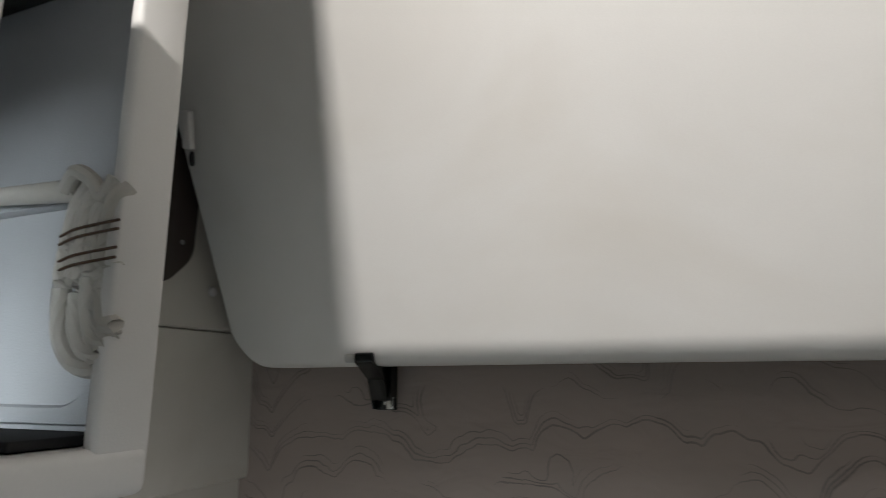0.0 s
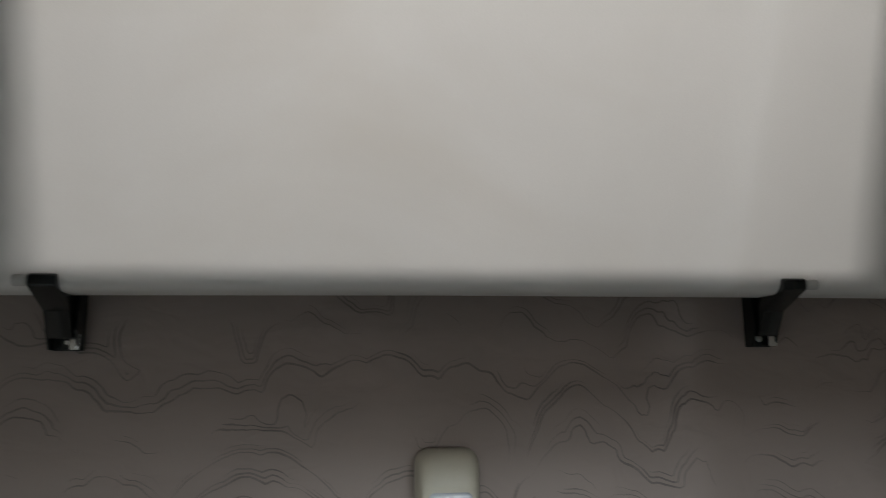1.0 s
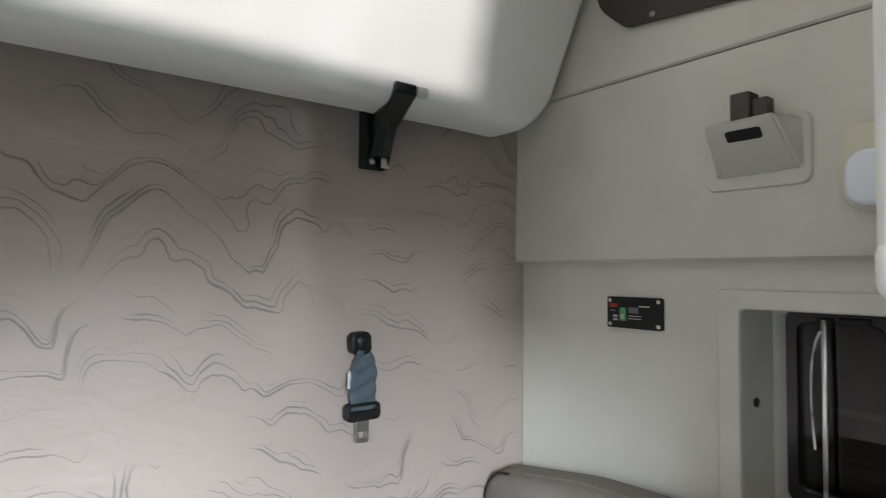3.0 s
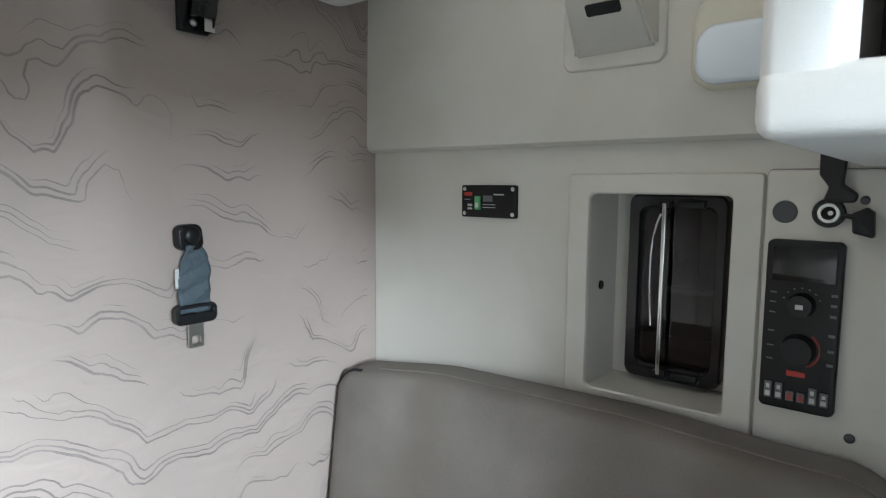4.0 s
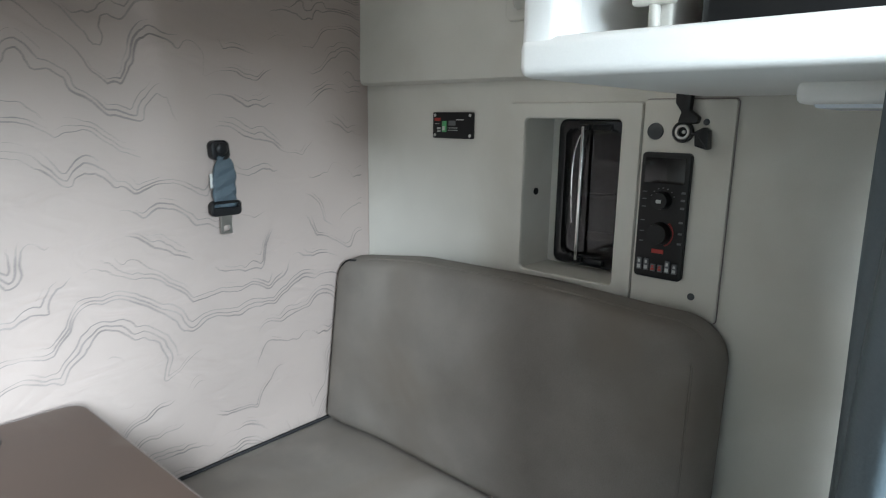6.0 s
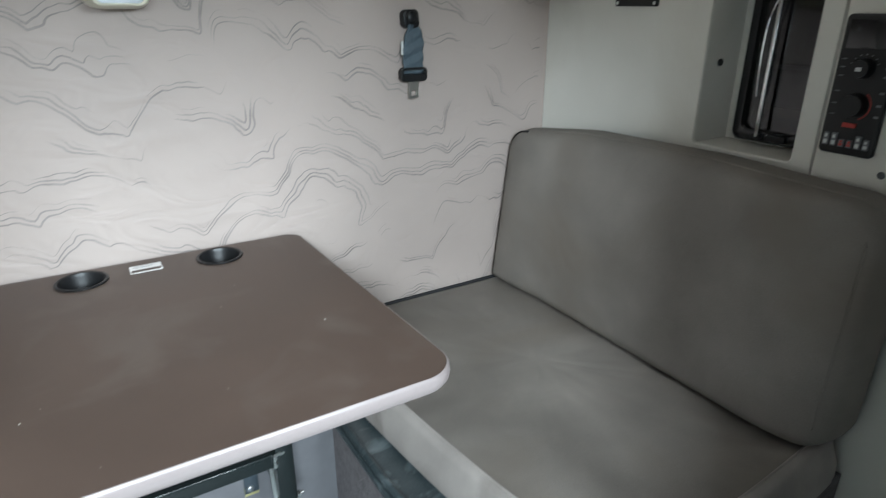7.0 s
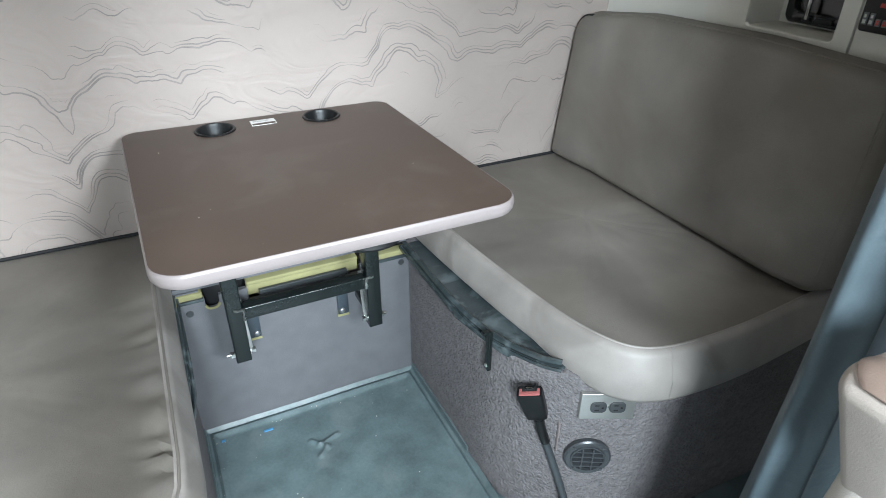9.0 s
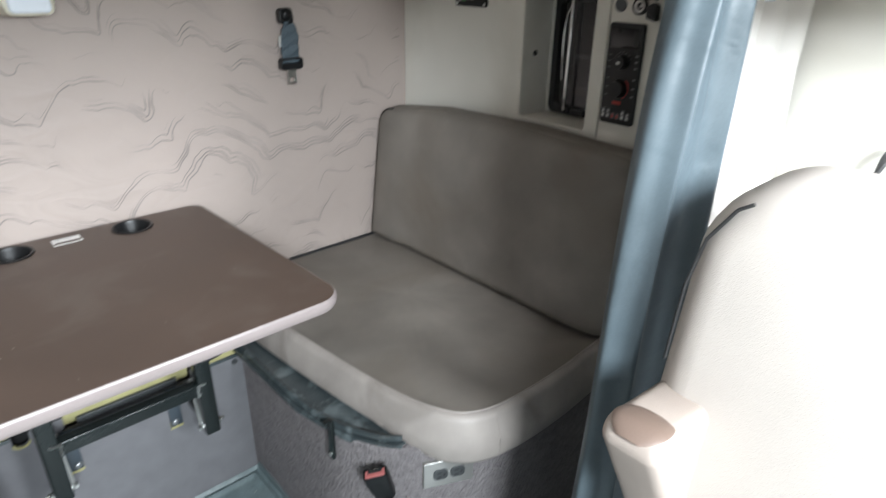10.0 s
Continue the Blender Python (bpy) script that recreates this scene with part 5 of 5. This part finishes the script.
vt = thing("air_vent", (0, 0, 0), "round black louvred air vent in the bench front", "air vent")
part("flange", ring(bmesh.new(), (0, -0.006, 0), (0, -1, 0), 0.050, 0.036, 0.012, 40), "vent", vt)
part("throat", cyl(bmesh.new(), (0, 0.004, 0), (0, -0.002, 0), 0.037, seg=32), "matt", vt)
part("inner_ring", ring(bmesh.new(), (0, -0.011, 0), (0, -1, 0), 0.038, 0.034, 0.008, 40), "vent", vt)
for z in (-0.021, -0.007, 0.007, 0.021):
    h = math.sqrt(0.035 ** 2 - z * z)
    part("slat", boxes((-h, h, -0.0150, -0.004, z - 0.0016, z + 0.0016)), "vent", vt, smooth=False)
for x in (-0.012, 0.010):
    part("rib", boxes((x - 0.0014, x + 0.0014, -0.0155, -0.004, -0.032, 0.032)), "vent", vt, smooth=False)
for a in range(4):
    part("lug", boxes((-0.004 + 0.043 * math.cos(a * 1.571 + 0.78), 0.004 + 0.043 * math.cos(a * 1.571 + 0.78), -0.015, -0.011, 0.043 * math.sin(a * 1.571 + 0.78) - 0.003, 0.043 * math.sin(a * 1.571 + 0.78) + 0.003), r=0.001), "vent", vt)
put(vt, bench_pose(0.431, 0.217))

bk = thing("seat_belt_buckle", (0.31, 0.40, 0.2), "black seat belt buckle with faded red button on a stalk", "buckle")
stalk = smooth_line([(0.400, 0.335, 0.0), (0.385, 0.345, 0.098), (0.366, 0.381, 0.197), (0.346, 0.396, 0.27), (0.334, 0.400, 0.318)], 6)
part("stalk", tube(bmesh.new(), stalk, 0.0085, 12), "stalkgrey", bk, "grey plastic covered stalk")
part("sleeve", tube(bmesh.new(), stalk[-9:], 0.0105, 12), "blackplastic", bk)
bm = bmesh.new()
prof = [(-0.056, 0.019, 0.010), (-0.050, 0.0225, 0.0125), (0.0, 0.0255, 0.0135), (0.030, 0.0265, 0.0135), (0.036, 0.0255, 0.0125)]
loops = [[bm.verts.new((p.x, p.y, h)) for p in rect(-w, w, -d, d, 0.006, 4)] for h, w, d in prof]
for a, b in zip(loops, loops[1:]):
    for i in range(len(a)):
        bm.faces.new((a[i], a[(i + 1) % len(a)], b[(i + 1) % len(a)], b[i]))
bm.faces.new(loops[0])
bm.faces.new(loops[-1])
body = part("housing", bm, "blackplastic", bk)
btn = part("button", boxes((-0.021, 0.021, -0.0105, -0.001, 0.030, 0.0385), (-0.021, -0.015, -0.0015, 0.006, 0.030, 0.0385), (0.015, 0.021, -0.0015, 0.006, 0.030, 0.0385), r=0.0016), "red", bk, "faded red release button")
slt = part("slot", boxes((-0.0145, 0.0145, -0.0005, 0.0095, 0.0362, 0.0372)), "matt", bk, smooth=False)
pawl = part("latch_pawl", boxes((-0.009, 0.009, 0.0035, 0.0085, 0.0373, 0.0385)), "zinc", bk, smooth=False)
for o in (body, btn, slt, pawl):
    o.matrix_world = pose(0.316, 0.404, 0.372, 14, -14, -38)

sc = thing("strap_clip", (0.285, 0.535, 0.42), "black steel strap clip on the bench side", "clip")
part("plate", boxes((0.280, 0.2895, 0.527, 0.543, 0.365, 0.470), r=0.002), "black", sc)
part("hook", boxes((0.268, 0.282, 0.528, 0.542, 0.462, 0.472), r=0.002), "black", sc)
part("rivet", dome(bmesh.new(), (0.280, 0.535, 0.378), (-1, 0, 0), 0.005, 0.003), "zinc", sc)

# ---- gathered curtain between cab and sleeper ----
curt = thing("curtain", (0.42, 0.0, 0), "blue-grey vinyl privacy curtain gathered at the side of the opening", "curtain")


def curtain_point(u, v):
    z = 0.04 + 1.318 * v
    a = u * 2 * math.pi
    top = max(0.0, (v - 0.85) / 0.15)
    rx = 0.132 - 0.078 * v - 0.012 * top ** 2
    ry = 0.050 - 0.012 * v
    sway = 0.5 * math.sin(v * 2.3)
    fold = 1 + 0.30 * math.sin(5 * a + sway + 0.9) + 0.07 * math.sin(11 * a + v * 4) + 0.025 * math.sin(v * 17 + a * 3)
    edge = abs(math.cos(a)) ** 6
    fold = fold * (1 - edge) + edge
    return (0.498 + 0.020 * v + rx * (math.cos(a) + 0.06 * math.sin(5 * a + 2 + sway)), -0.012 - 0.012 * v + ry * fold * math.sin(a) + 0.006 * math.sin(v * 6 + a), z)


bm = bmesh.new()
surface(bm, curtain_point, 120, 40)
bmesh.ops.remove_doubles(bm, verts=bm.verts, dist=0.0002)
part("cloth", bm, "curtain", curt)


def panel_point(u, v, off):
    # The unseen gap at mid height is added to let light reach the backrest.
    x0 = 0.80 - 0.20 * min(1.0, max(0.0, (v - 0.68) / 0.10) + max(0.0, (0.60 - v) / 0.08))
    x = x0 + (1.025 - x0) * u
    fold = 0.016 * math.sin(u * 21 + 1.2 * math.sin(v * 3)) * (1.15 - 0.4 * v) + 0.006 * math.sin(u * 33 + 2)
    return (x, -0.012 + 0.035 * u + fold + off, 0.04 + 1.31 * v)


for nm, off, m_, lb_ in (("drop", 0.004, "curtain", ""), ("lining", -0.003, "curtainlining", "cream curtain lining facing the cab")):
    bm = bmesh.new()
    surface(bm, lambda u, v: panel_point(u, v, off), 44, 20)
    part(nm, bm, m_, curt, lb_)
part("rail", boxes((0.40, 1.02, -0.03, 0.0, 1.3501, 1.3575)), "steelplate", curt)

left = thing("curtain", (-0.5, 0.0, 0), "blue-grey vinyl privacy curtain with a pale hem beside the aisle", "curtain")
bm = bmesh.new()
surface(bm, lambda u, v: (-0.402 - (0.13 + 0.03 * v) * u, -0.004 + 0.026 * math.sin(u * 22 + 0.8 * math.sin(v * 3)) * min(1.0, u * 9) + 0.006 * math.sin(u * 53 + 2), 0.04 + 1.40 * v), 110, 16)
cloth = part("cloth", bm, "curtain", left)
mod = cloth.modifiers.new("thick", "SOLIDIFY")
mod.thickness = 0.003
part("hem", tube(bmesh.new(), [(-0.399, -0.004, 0.04 + 0.1 * k) for k in range(15)], 0.0045, 10, 0.7), "curtainlining", left, "pale hem along the edge")
part("rail", boxes((-1.047, -0.395, -0.022, 0.014, 1.4402, 1.4520)), "steelplate", left)

# ---- swivelled passenger seat in the cab ----
st = thing("passenger_seat", (0.62, -0.35, 0), "beige cloth swivel cab seat turned to the aisle", "cab seat")
bo = round_corners([(-0.69, 0.56), (-0.10, 0.56), (-0.115, 1.168), (-0.67, 1.168)], [0.05, 0.05, 0.10, 0.10], 10)
bm = bmesh.new()
slab(bm, dense([(p.x, p.y) for p in bo], 0.03), 0.56, 0.74, "x", 0.05, 0.05, 5)
for v in bm.verts:
    v.co.x += 0.13 * (v.co.z - 0.56) - 0.230
part("backrest", bm, "cabseat", st)
part("cushion", boxes((0.35, 0.56, -0.64, -0.14, 0.42, 0.60), r=0.04), "cabseat", st)
part("pedestal", boxes((0.39, 0.56, -0.56, -0.16, 0.0, 0.41), r=0.02), "dash", st)
for y in (-0.152, -0.66):
    ao = round_corners([(0.375, 0.66), (0.515, 0.62), (0.510, 0.80), (0.425, 0.893), (0.240, 0.914)], [0.034, 0.034, 0.045, 0.05, 0.024], 8)
    arm = part("armrest", slab(bmesh.new(), dense([(p.x, p.y) for p in ao], 0.02), y - 0.040, y + 0.040, "y", 0.018, 0.018, 6), "cabseatside", st, "tan padded armrest")
    part("armrest_cap", tube(bmesh.new(), smooth_line([(0.256, y, 0.899), (0.275, y, 0.9075), (0.295, y, 0.9062), (0.315, y, 0.902)], 4), [0.014, 0.020, 0.026, 0.030, 0.033, 0.034, 0.034, 0.034, 0.033, 0.032, 0.030, 0.024, 0.012], 14, 0.14), "capbrown", arm, "brown leather armrest cap")
part("back_piping", tube(bmesh.new(), [(0.338 + 0.13 * (z - 0.56), y, z) for y, z in ((-0.118, 0.93), (-0.120, 1.03), (-0.130, 1.09), (-0.155, 1.132), (-0.17, 1.142))], 0.0024, 6), "piping", st, "dark piping")

# ---- grab strap beside the cab door ----
gs = thing("grab_strap", (1.02, -0.14, 1.02), "dark grey grab strap on the cab side wall", "grab strap")
part("strap", tube(bmesh.new(), smooth_line([(1.028, -0.134, 0.955), (1.008, -0.138, 0.975), (1.004, -0.148, 1.02), (1.008, -0.158, 1.07), (1.028, -0.163, 1.09)], 5), 0.009, 8, 0.5), "dash", gs)
